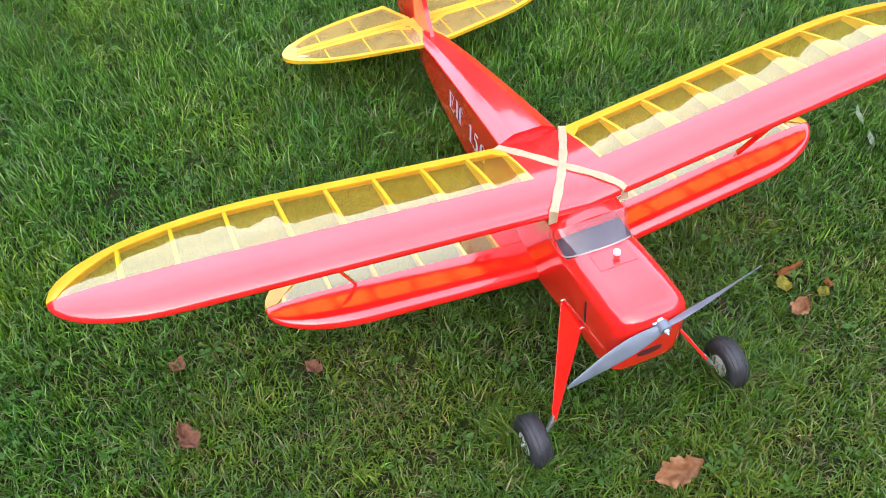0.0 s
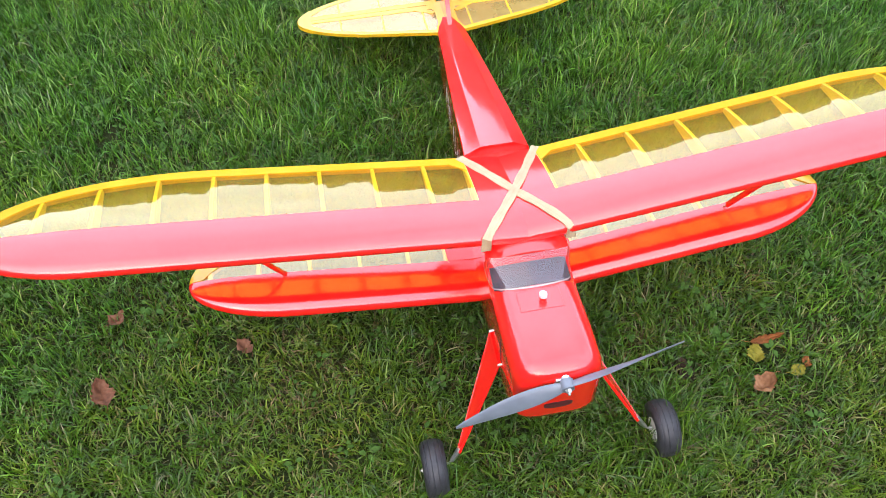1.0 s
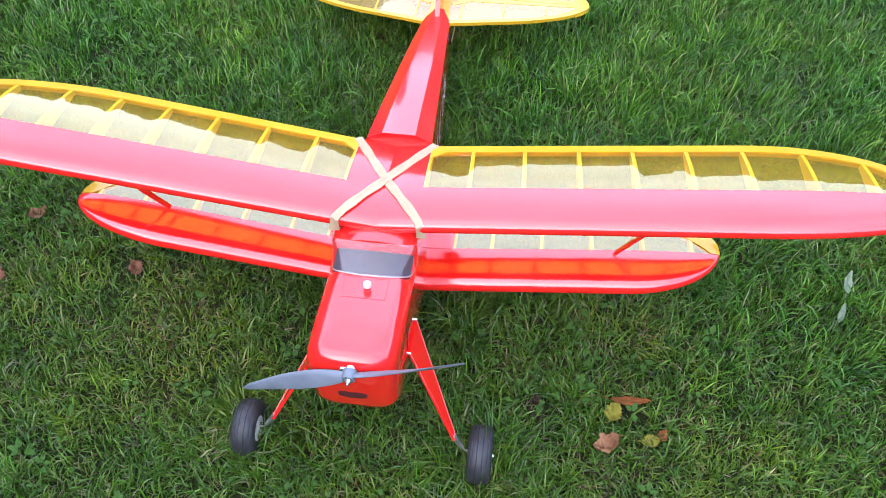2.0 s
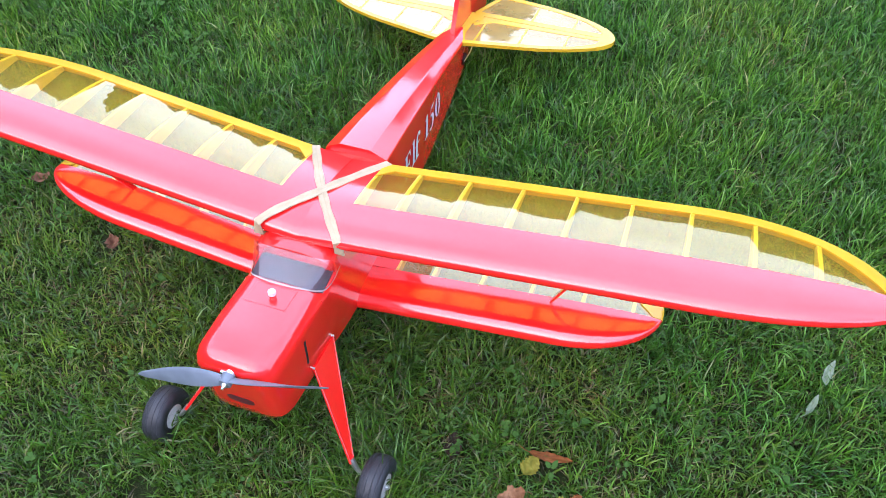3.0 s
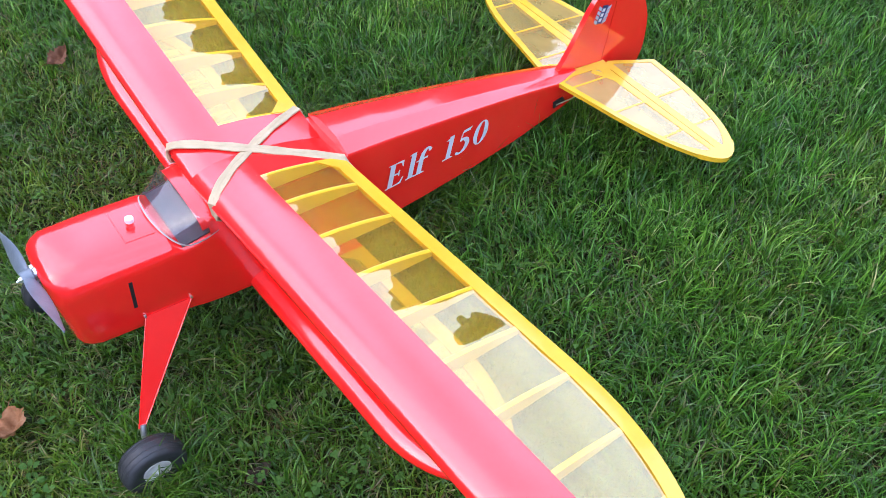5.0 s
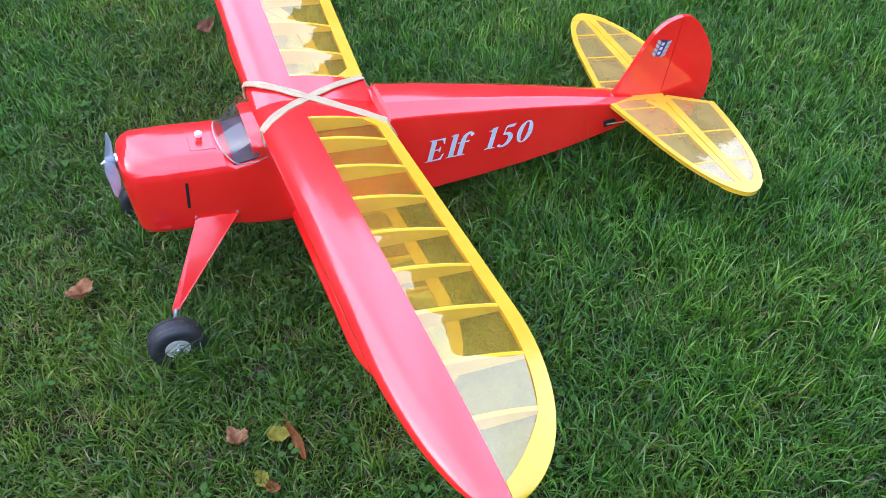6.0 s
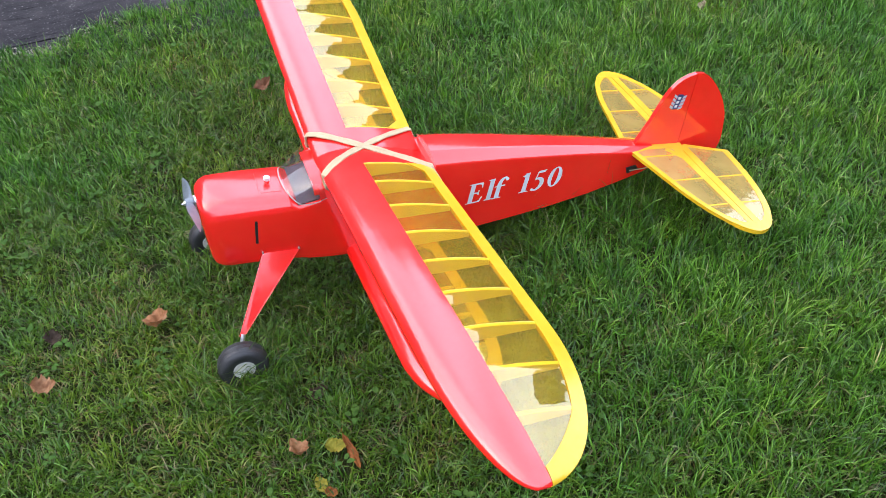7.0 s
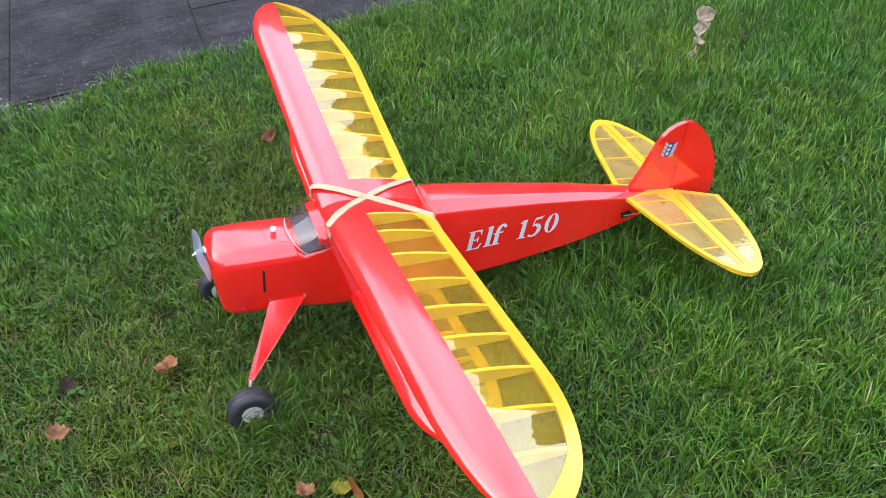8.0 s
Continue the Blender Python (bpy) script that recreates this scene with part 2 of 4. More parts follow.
def paving_edge(y):
    return -1.245 + 0.025 * math.sin(2.3 * y + 0.7) + (0.13 * math.exp(-((y + 0.30) / 0.18) ** 2))


def build_ground():
    bm = bmesh.new()
    radii = [0.0, 2.5, 6.0, 14.0, 40.0, 140.0, 600.0]
    rings = [[bm.verts.new((r * math.cos(a), 0.5 + r * math.sin(a), GROUND_Z)) for a in [2 * math.pi * k / 48 for k in range(48)]] for r in radii[1:]]
    mid = bm.verts.new((0, 0.5, GROUND_Z))
    for i in range(48):
        bm.faces.new((mid, rings[0][i], rings[0][(i + 1) % 48]))
    for a, b in zip(rings, rings[1:]):
        for i in range(48):
            j = (i + 1) % 48
            bm.faces.new((a[i], b[i], b[j], a[j]))
    return tagged(part("ground", bm, SOIL), "damp dark soil and moss under the lawn", "ground", kind="structure")


def build_grass(count, seed, box, height, width, name, label, mat, lushness, lying):
    """Bent, tapering blades of grass as one mesh; lushness 1 for the long grass, 0 for the trodden, None for both."""
    rng = np.random.default_rng(seed)
    x0, x1, y0, y1 = box
    # tufts gather the blades
    tufts = rng.uniform((x0, y0), (x1, y1), (count // 26, 2))
    own = rng.integers(0, len(tufts), count)
    home = tufts[own] + rng.normal(0, 0.014, (count, 2)) * rng.uniform(0.6, 1.6, len(tufts))[own, None]
    loose = rng.random(count) < 0.30
    home[loose] = rng.uniform((x0, y0), (x1, y1), (int(loose.sum()), 2))
    # each tuft has its height and the way it leans; its blades spread outwards
    vigour = rng.uniform(0.65, 1.25, len(tufts))[own]
    spread = home - tufts[own] + (0.016 * rng.normal(0, 1, (len(tufts), 2)))[own]
    sweep = np.arctan2(spread[:, 1], spread[:, 0])
    vigour[loose] = rng.uniform(0.5, 1.0, int(loose.sum()))
    hx, hy = home[:, 0], home[:, 1]
    edge = -1.250 + 0.025 * np.sin(2.3 * hy + 0.7) + 0.010 * np.sin(23.0 * hy) + 0.13 * np.exp(-((hy + 0.30) / 0.18) ** 2)
    far_edge = 1.065 + 0.018 * np.sin(4.1 * hy + 1.0) + 0.06 * np.exp(-((hy - 0.70) / 0.07) ** 2)
    keep = (hx > edge + rng.normal(0.0, 0.020, count)) & (hx < far_edge + rng.normal(0.0, 0.012, count))
    # worn spots with bare soil
    for bx, by, br in ((0.265, 0.130, 0.030), (-0.044, -0.290, 0.028), (-0.680, 0.830, 0.035), (0.405, 0.150, 0.035), (-0.16, -0.09, 0.04), (-0.45, 0.30, 0.03)):
        keep &= np.hypot(hx - bx, hy - by) > br * rng.uniform(0.3, 1.25, count) * (1 if lushness is not None else 0.4)
    # the trodden ground round the nose, with ragged patches
    patch = np.sin(6.1 * hx + 1.3 * np.sin(3.7 * hy)) * np.sin(5.3 * hy + 1.1 * np.sin(4.9 * hx)) + 0.7 * np.sin(13.0 * hx + 9.0 * hy) * np.sin(11.0 * hy - 6.0 * hx)
    worn = 1.15 * np.exp(-((hx / 0.80) ** 2 + ((hy - 0.10) / 0.62) ** 2) ** 1.5) + 0.22 * patch
    if lushness is not None:
        keep &= (rng.random(count) < np.clip(worn + 0.15, 0.12, 0.95)) == (lushness == 0)
    else:
        keep &= rng.random(count) < np.clip(0.25 + 0.5 * worn + 0.5 * np.exp(-((hx - edge) / 0.10) ** 2), 0.08, 0.9)
    home, worn, vigour, sweep, loose = home[keep], worn[keep], vigour[keep], sweep[keep], loose[keep]
    n = len(home)
    wave = np.sin(3.1 * home[:, 0] + 1.0) * np.sin(2.7 * home[:, 1] + 0.4) + 0.6 * np.sin(7.3 * home[:, 0] + 4.1 * home[:, 1])
    lush = np.clip((home[:, 1] - 0.20) / 0.5, 0, 1)
    tall = height * (1.0 + 0.20 * wave) * (1.0 - 0.20 * np.clip(worn, 0, 1) + 0.22 * lush) * rng.uniform(0.6, 1.3, n) * vigour
    # uncut tufts under the tail and against the tyres
    tall *= 1 + 0.95 * np.exp(-((home[:, 0] - 0.04) / 0.06) ** 2 - ((home[:, 1] - 0.72) / 0.20) ** 4)
    for wx in (0.183, -0.169):
        tall *= 1 + 1.3 * np.exp(-((home[:, 0] - wx) ** 2 + (home[:, 1] - 0.024) ** 2) / 0.070 ** 2)
    lean = np.clip(rng.normal(0.45 + lying, 0.38, n), 0.02, 1.5)
    comb = 2.2 * np.sin(1.9 * home[:, 0] + 0.8) + 1.7 * np.sin(2.3 * home[:, 1])
    turn = np.where(loose, comb * (rng.random(n) < 0.2) + rng.uniform(0, 2 * np.pi, n), sweep + rng.normal(0, 0.55, n))
    bend = rng.uniform(0.0, 0.8, n)
    w = width * rng.uniform(0.55, 1.4, n)
    out = np.stack([np.cos(turn), np.sin(turn), np.zeros(n)], 1)
    side = np.stack([-np.sin(turn + rng.normal(0, 0.5, n)), np.cos(turn), rng.normal(0, 0.45, n)], 1)
    side /= np.linalg.norm(side, axis=1)[:, None]
    base = np.concatenate([home, np.full((n, 1), GROUND_Z - 0.003)], 1)
    spots, at, ang = [], base.copy(), lean * 0.35
    levels = [1.0, 0.92, 0.66]
    step = tall / 3
    for k in range(3):
        spots += [at - side * (w * levels[k] / 2)[:, None], at + side * (w * levels[k] / 2)[:, None]]
        at = at + out * (np.sin(ang) * step)[:, None] + np.array([0, 0, 1.0]) * (np.cos(ang) * step)[:, None]
        at[:, 2] = np.maximum(at[:, 2], GROUND_Z + 0.003 + 0.002 * k)
        ang = np.minimum(ang + lean * 0.45 + bend * 0.4, 2.0)
    spots.append(at)
    verts = np.stack(spots, 1).reshape(-1, 3)
    quads = np.array([[0, 1, 3, 2], [2, 3, 5, 4]])
    o = (7 * np.arange(n))[:, None]
    loops = np.concatenate([(o + quads[0]), (o + quads[1]), (o + np.array([4, 5, 6]))], 1).ravel()
    sizes = np.tile([4, 4, 3], n)
    me = bpy.data.meshes.new(name)
    me.vertices.add(len(verts))
    me.vertices.foreach_set("co", verts.astype(np.float32).ravel())
    me.loops.add(len(loops))
    me.loops.foreach_set("vertex_index", loops.astype(np.int32))
    me.polygons.add(len(sizes))
    me.polygons.foreach_set("loop_start", np.concatenate([[0], np.cumsum(sizes)[:-1]]).astype(np.int32))
    me.update(calc_edges=True)
    me.materials.append(mat)
    return tagged(new(name, me), label, "grass", kind="stuff")


build_ground()
LAWN = (-1.32, 1.30, -0.70, 2.45)
build_grass(430000, 3, LAWN, 0.043, 0.0026, "long_grass", "long lush green lawn grass", LUSH, 1, 0.0)
build_grass(480000, 4, LAWN, 0.040, 0.0026, "short_grass", "short trodden dark green lawn grass", SHORT, 0, 0.35)
build_grass(60000, 6, (-1.32, 1.10, 2.35, 5.2), 0.052, 0.0060, "far_grass", "coarse green grass further up the lawn", LUSH, 1, 0.1)
build_grass(70000, 7, (-1.32, 1.10, -3.6, -0.65), 0.052, 0.0060, "far_grass", "coarse green grass further down the lawn", LUSH, 1, 0.1)
build_grass(110000, 5, LAWN, 0.034, 0.0020, "dry_thatch", "dry brown thatch between the grass blades", THATCH, None, 0.9)


# ---- the airplane ----
plane = thing("model_airplane", "red and yellow model biplane standing on its wheels in the grass", "model airplane")
plane.matrix_basis = pose(0.005, 0.0035, -0.0027, 0.05, -1.80, -0.50)


def lerp(table, y):
    """Values of a table of rows (y, ...) at y."""
    if y <= table[0][0]:
        return table[0][1:]
    for a, b in zip(table, table[1:]):
        if y <= b[0]:
            f = (y - a[0]) / (b[0] - a[0])
            return [u + f * (v - u) for u, v in zip(a[1:], b[1:])]
    return table[-1][1:]


def box_ring(y, hw, zb, zt, r_top, r_bot, crown=0.0, n=6):
    """A rounded box section across the fuselage."""
    ring = []
    for cx, cz, r, a0 in ((hw - r_top, zt - r_top, r_top, 0), (-hw + r_top, zt - r_top, r_top, 90), (-hw + r_bot, zb + r_bot, r_bot, 180), (hw - r_bot, zb + r_bot, r_bot, 270)):
        for k in range(n + 1):
            a = radians(a0 + 90 * k / n)
            x, z = cx + r * math.cos(a), cz + r * math.sin(a)
            if a0 < 180:
                z += crown * (1 - (x / hw) ** 2) - crown
            ring.append((x, y, z))
        if a0 == 0:
            for k in range(1, 8):
                x = (hw - r_top) * (1 - k / 4)
                ring.append((x, y, zt + crown * (1 - (x / hw) ** 2) - crown))
    return ring


def build_fuselage():
    cowl = [(0.0235, 0.038, 0.1670, 0.263, 0.024, 0.018), (0.0250, 0.046, 0.1580, 0.2725, 0.028, 0.021), (0.0290, 0.0530, 0.1525, 0.2795, 0.030, 0.022), (0.037, 0.0580, 0.1495, 0.2842, 0.030, 0.022), (0.049, 0.0608, 0.1485, 0.2865, 0.029, 0.018), (0.10, 0.062, 0.1440, 0.2775, 0.025, 0.011), (0.15, 0.0615, 0.134, 0.2680, 0.024, 0.008), (0.174, 0.061, 0.128, 0.2630, 0.022, 0.006)]
    part("cowling", loft([box_ring(*row[:6], crown=0.004) for row in cowl]), RED, plane, "glossy red cowling with rounded corners")
    cabin = [(0.1735, 0.061, 0.128, 0.2590, 0.020, 0.006), (0.186, 0.061, 0.1225, 0.2440, 0.008, 0.006), (0.224, 0.061, 0.112, 0.2445, 0.003, 0.006), (0.2245, 0.061, 0.112, 0.272, 0.006, 0.006), (0.30, 0.0600, 0.097, 0.2680, 0.004, 0.005), (0.40, 0.0550, 0.083, 0.2480, 0.004, 0.005), (0.436, 0.0525, 0.080, 0.2440, 0.004, 0.005)]
    part("cabin", loft([box_ring(*row) for row in cabin]), RED, plane)

    def deck_ring(y, hw, zb, zc, zt):
        """A flat-sided section with a low, three-faced top."""
        r = min(0.005, hw * 0.4)
        low = [(hw - r + r * math.cos(a), y, zb + r + r * math.sin(a)) for a in [radians(-90 + 22.5 * k) for k in range(5)]]
        up = [(hw, y, zc - 0.004), (hw - 0.0012, y, zc - 0.0012), (hw - 0.004, y, zc), (hw * 0.5, y, zt - 0.0006), (hw * 0.42, y, zt)]
        half = low + up
        return half + [(-x, yy, z) for x, yy, z in half[::-1]]

    aft = [(0.436, 0.0525, 0.080, 0.2505, 0.2640), (0.50, 0.0490, 0.074, 0.2355, 0.2480), (0.56, 0.0456, 0.069, 0.2195, 0.2310), (0.66, 0.0398, 0.063, 0.1925, 0.2010), (0.755, 0.0340, 0.062, 0.1650, 0.1710), (0.842, 0.0285, 0.067, 0.1370, 0.1415), (0.880, 0.0260, 0.071, 0.1255, 0.1280), (0.938, 0.016, 0.078, 0.1095, 0.1110), (0.972, 0.006, 0.085, 0.1015, 0.1025)]
    part("rear_fuselage", loft([deck_ring(*row) for row in aft]), RED, plane, "glossy red tapering rear body", angle=9.0)


build_fuselage()


class Wing:
    """Half-wing shape, mirrored for the other side: plan outline, section and dihedral."""

    def __init__(self, le, te, te_out, span, bend_le, bend_te, tip_y, z_le, z_te, dihedral, high, seam, root, flat, power=1.0, sweep=0.0):
        self.le, self.te, self.te_out, self.span, self.bend_le, self.bend_te, self.tip_y, self.z_le, self.z_te, self.dihedral, self.high, self.seam, self.root, self.flat, self.power, self.sweep = le, te, te_out, span, bend_le, bend_te, tip_y, z_le, z_te, dihedral, high, seam, root, flat, power, sweep
        crest = 1 / (1 + 2 * power)
        self.crest = math.sqrt(crest) * (1 - crest) ** power
        self.chord = te - le

    def front(self, x):
        x = abs(x)
        t = max(0.0, min(1.0, (x - self.bend_le) / (self.span - self.bend_le)))
        return self.le + (self.tip_y - self.le) * (1 - math.sqrt(max(0, 1 - t * t)))

    def back(self, x):
        x = abs(x)
        t = max(0.0, min(1.0, (x - self.bend_te) / (self.span - self.bend_te)))
        y = self.te + (self.te_out - self.te) * min(1, x / self.bend_te)
        return y + (self.tip_y - y) * (1 - math.sqrt(max(0, 1 - t * t)))

    def point(self, x, y, lower=False, lift=0.0):
        a, b = self.front(x), self.back(x)
        c = max(b - a, 1e-4)
        u = max(0.0, min(1.0, (y - a) / c))
        s = min(1.0, (c / self.chord)) ** 0.8
        mid = self.z_le + (self.z_te - self.z_le) * (y - self.le) / self.chord + self.dihedral * max(0, abs(x) - self.flat)
        if lower:
            z = mid - s * (0.0018 + self.high * 0.34 * math.sqrt(u) * (1 - u) ** 3.2)
        else:
            z = mid + s * (0.0018 + self.high * math.sqrt(u) * (1 - u) ** self.power / self.crest)
        return Vector((x, y + self.sweep * abs(x), z + lift))

    def stations(self, x0, x1, n):
        """Stations along the span, closer towards the tip."""
        out = []
        for k in range(n + 1):
            f = k / n
            if x1 > self.bend_le:
                f = math.sin(f * math.pi / 2) ** 0.92
            out.append(x0 + (x1 - x0) * f)
        return out


def sheet(points):
    """An open grid skin."""
    return loft(points, closed=False, caps=False)


def build_wing(w, owner, ribs, side, film, strip=0.0205, tip_in=0.026, spar=True):
    sx = lambda x: side * x  # noqa: E731
    # red nose sheeting, round the leading edge
    rows = []
    for x in w.stations(0.0, w.span - 0.0006, 46):
        a = w.front(x)
        s = max(min(w.seam, w.back(x) - 0.0005), a + 0.0004)
        us = [(1 - math.cos(math.pi / 2 * k / 12)) for k in range(13)]
        rows.append([w.point(sx(x), s + (a - s) * math.sin(math.pi / 2 * k / 10), True) for k in range(10)] + [w.point(sx(x), a + (s - a) * u) for u in us])
    part("nose_sheeting", loft(rows, closed=True, caps=True), RED_WING, owner, "glossy red leading edge sheeting")
    # red middle piece behind it
    rows = []
    for x in [0.0, w.root / 2, w.root]:
        b = w.back(x)
        rows.append([w.point(sx(x), w.seam + (b - w.seam) * k / 12, True) for k in range(12, -1, -1)] + [w.point(sx(x), w.seam + (b - w.seam) * k / 12) for k in range(13)])
    part("centre_skin", loft(rows), RED, owner)
    # yellow trailing edge that runs round into the tip
    rows = []
    for x in w.stations(w.root + 0.0005, w.span - 0.0008, 44):
        b = w.back(x)
        near = max(0.0, 1 - (w.span - x) / 0.09)
        i = max(b - strip - tip_in * near, w.seam + 0.0006)
        i = min(i, b - 0.0004)
        q = [w.point(sx(x), i + (b - i) * k / 4, False, 0.0007) for k in range(5)] + [w.point(sx(x), i + (b - i) * k / 4, True, -0.0007) for k in range(4, -1, -1)]
        rows.append(q)
    part("trailing_edge", loft(rows), YELLOW, owner, "yellow trailing edge strip round the tip")
    # ribs
    for x in ribs:
        b = w.back(x) - strip + 0.002
        top = [w.point(sx(x), w.seam - 0.004 + (b - w.seam + 0.004) * k / 8, False, -0.0004) for k in range(9)]
        low = [w.point(sx(x), w.seam - 0.004 + (b - w.seam + 0.004) * k / 8, True, 0.0004) for k in range(8, -1, -1)]
        part("rib", slab(top + low, 0.0054, (1, 0, 0)), RIB, owner)
    # corner gusset at the root
    b = w.back(w.root) - strip
    tri = [w.point(sx(w.root + 0.001), b + 0.002), w.point(sx(w.root + 0.026), b + 0.002), w.point(sx(w.root + 0.001), b - 0.022)]
    part("gusset", slab(tri, 0.003, (0, 0, 1)), YELLOW, owner)
    # film above and below
    for low, name in ((False, "upper_film"), (True, "lower_film")):
        rows = []
        # the film sags a little from rib to rib
        marks = [w.root + 0.001] + ribs[1:] + [w.span - 0.012]
        for m, (x0, x1) in enumerate(zip(marks, marks[1:])):
            for j in range(8 if m < len(marks) - 2 else 9):
                x = x0 + (x1 - x0) * j / 8
                sag = 0 if low else -0.0042 * j / 8 * (1 - j / 8)
                i = max(w.back(x) - strip + 0.001, w.seam + 0.001)
                rows.append([w.point(sx(x), w.seam - 0.001 + (i - w.seam + 0.001) * k / 10, low, sag) for k in range(11)])
        part(name, sheet(rows), UNDER_FILM if low else film, owner, "see-through yellow film")


# the two tips are not quite alike
UPPER = Wing(le=0.2442, te=0.4350, te_out=0.4375, span=0.7592, bend_le=0.5286, bend_te=0.5143, tip_y=0.3030, z_le=0.2942, z_te=0.2565, dihedral=0.1388, high=0.0235, seam=0.3161, root=0.056, flat=0.0)
UPPER_RIGHT = Wing(le=0.2442, te=0.4350, te_out=0.4462, span=0.7634, bend_le=0.6000, bend_te=0.4460, tip_y=0.3220, z_le=0.2942, z_te=0.2575, dihedral=0.0827, high=0.0232, seam=0.3165, root=0.056, flat=0.0, sweep=0.0391)
LOWER = Wing(le=0.2609, te=0.4240, te_out=0.4220, span=0.5084, bend_le=0.3722, bend_te=0.3200, tip_y=0.3414, z_le=0.1240, z_te=0.1160, dihedral=0.1623, high=0.0196, seam=0.3309, root=0.100, flat=0.06, power=1.5)
LOWER_RIGHT = Wing(le=0.2609, te=0.4240, te_out=0.4220, span=0.4974, bend_le=0.3444, bend_te=0.3200, tip_y=0.3251, z_le=0.1240, z_te=0.1160, dihedral=0.1623, high=0.0196, seam=0.3309, root=0.100, flat=0.06, power=1.5)

upper_wing = part("upper_wing", bevelled(slab([(-0.05, 0.300, 0.291), (0.05, 0.300, 0.291), (0.05, 0.310, 0.291), (-0.05, 0.310, 0.291)], 0.006, (0, 0, 1)), 0.001), YELLOW, plane, "red and yellow upper wing with see-through film")
lower_wing = part("lower_wing", bevelled(slab([(-0.05, 0.31, 0.127), (0.05, 0.31, 0.127), (0.05, 0.32, 0.127), (-0.05, 0.32, 0.127)], 0.006, (0, 0, 1)), 0.001), YELLOW, plane, "shorter red and yellow lower wing")
# the wings sit a little askew on the body
upper_wing.matrix_basis = plane.matrix_basis.inverted() @ pose(0.0056, -0.0059, -0.0153, 0.213, -0.205, 0.659)
lower_wing.matrix_basis = plane.matrix_basis.inverted() @ pose(0.0053, -0.0060, -0.0152, 0.210, -0.616, 0.217)
RIBS_UP = [0.0575, 0.121, 0.198, 0.277, 0.354, 0.430, 0.508, 0.588, 0.664]
RIBS_LOW = [0.1015, 0.162, 0.239, 0.316, 0.393, 0.465]
for side in (1, -1):
    build_wing(UPPER if side > 0 else UPPER_RIGHT, upper_wing, RIBS_UP, side, YELLOW_FILM)
    build_wing(LOWER if side > 0 else LOWER_RIGHT, lower_wing, RIBS_LOW, side, YELLOW_FILM)
    # interplane strut with its small metal foot
    foot, head = Vector((side * 0.348, 0.3165, 0.1690)), Vector((side * 0.396, 0.262 if side > 0 else 0.2775, 0.336 if side > 0 else 0.315))
    d = (head - foot).normalized()
    ax = d.cross(Vector((0, 1, 0))).normalized()
    fw = d.cross(ax).normalized()
    rings = [[p + ax * 0.0022 * math.cos(a) + fw * 0.0050 * math.sin(a) for a in [2 * math.pi * k / 12 for k in range(12)]] for p in (foot + d * 0.008, foot.lerp(head, 0.5), head)]
    strut = part("strut", loft(rings), RED, plane, "thin red strut between the wings")
    part("strut_foot", rod([foot - d * 0.004, foot + d * 0.012], 0.0016), SILVER, strut, "small metal fitting")


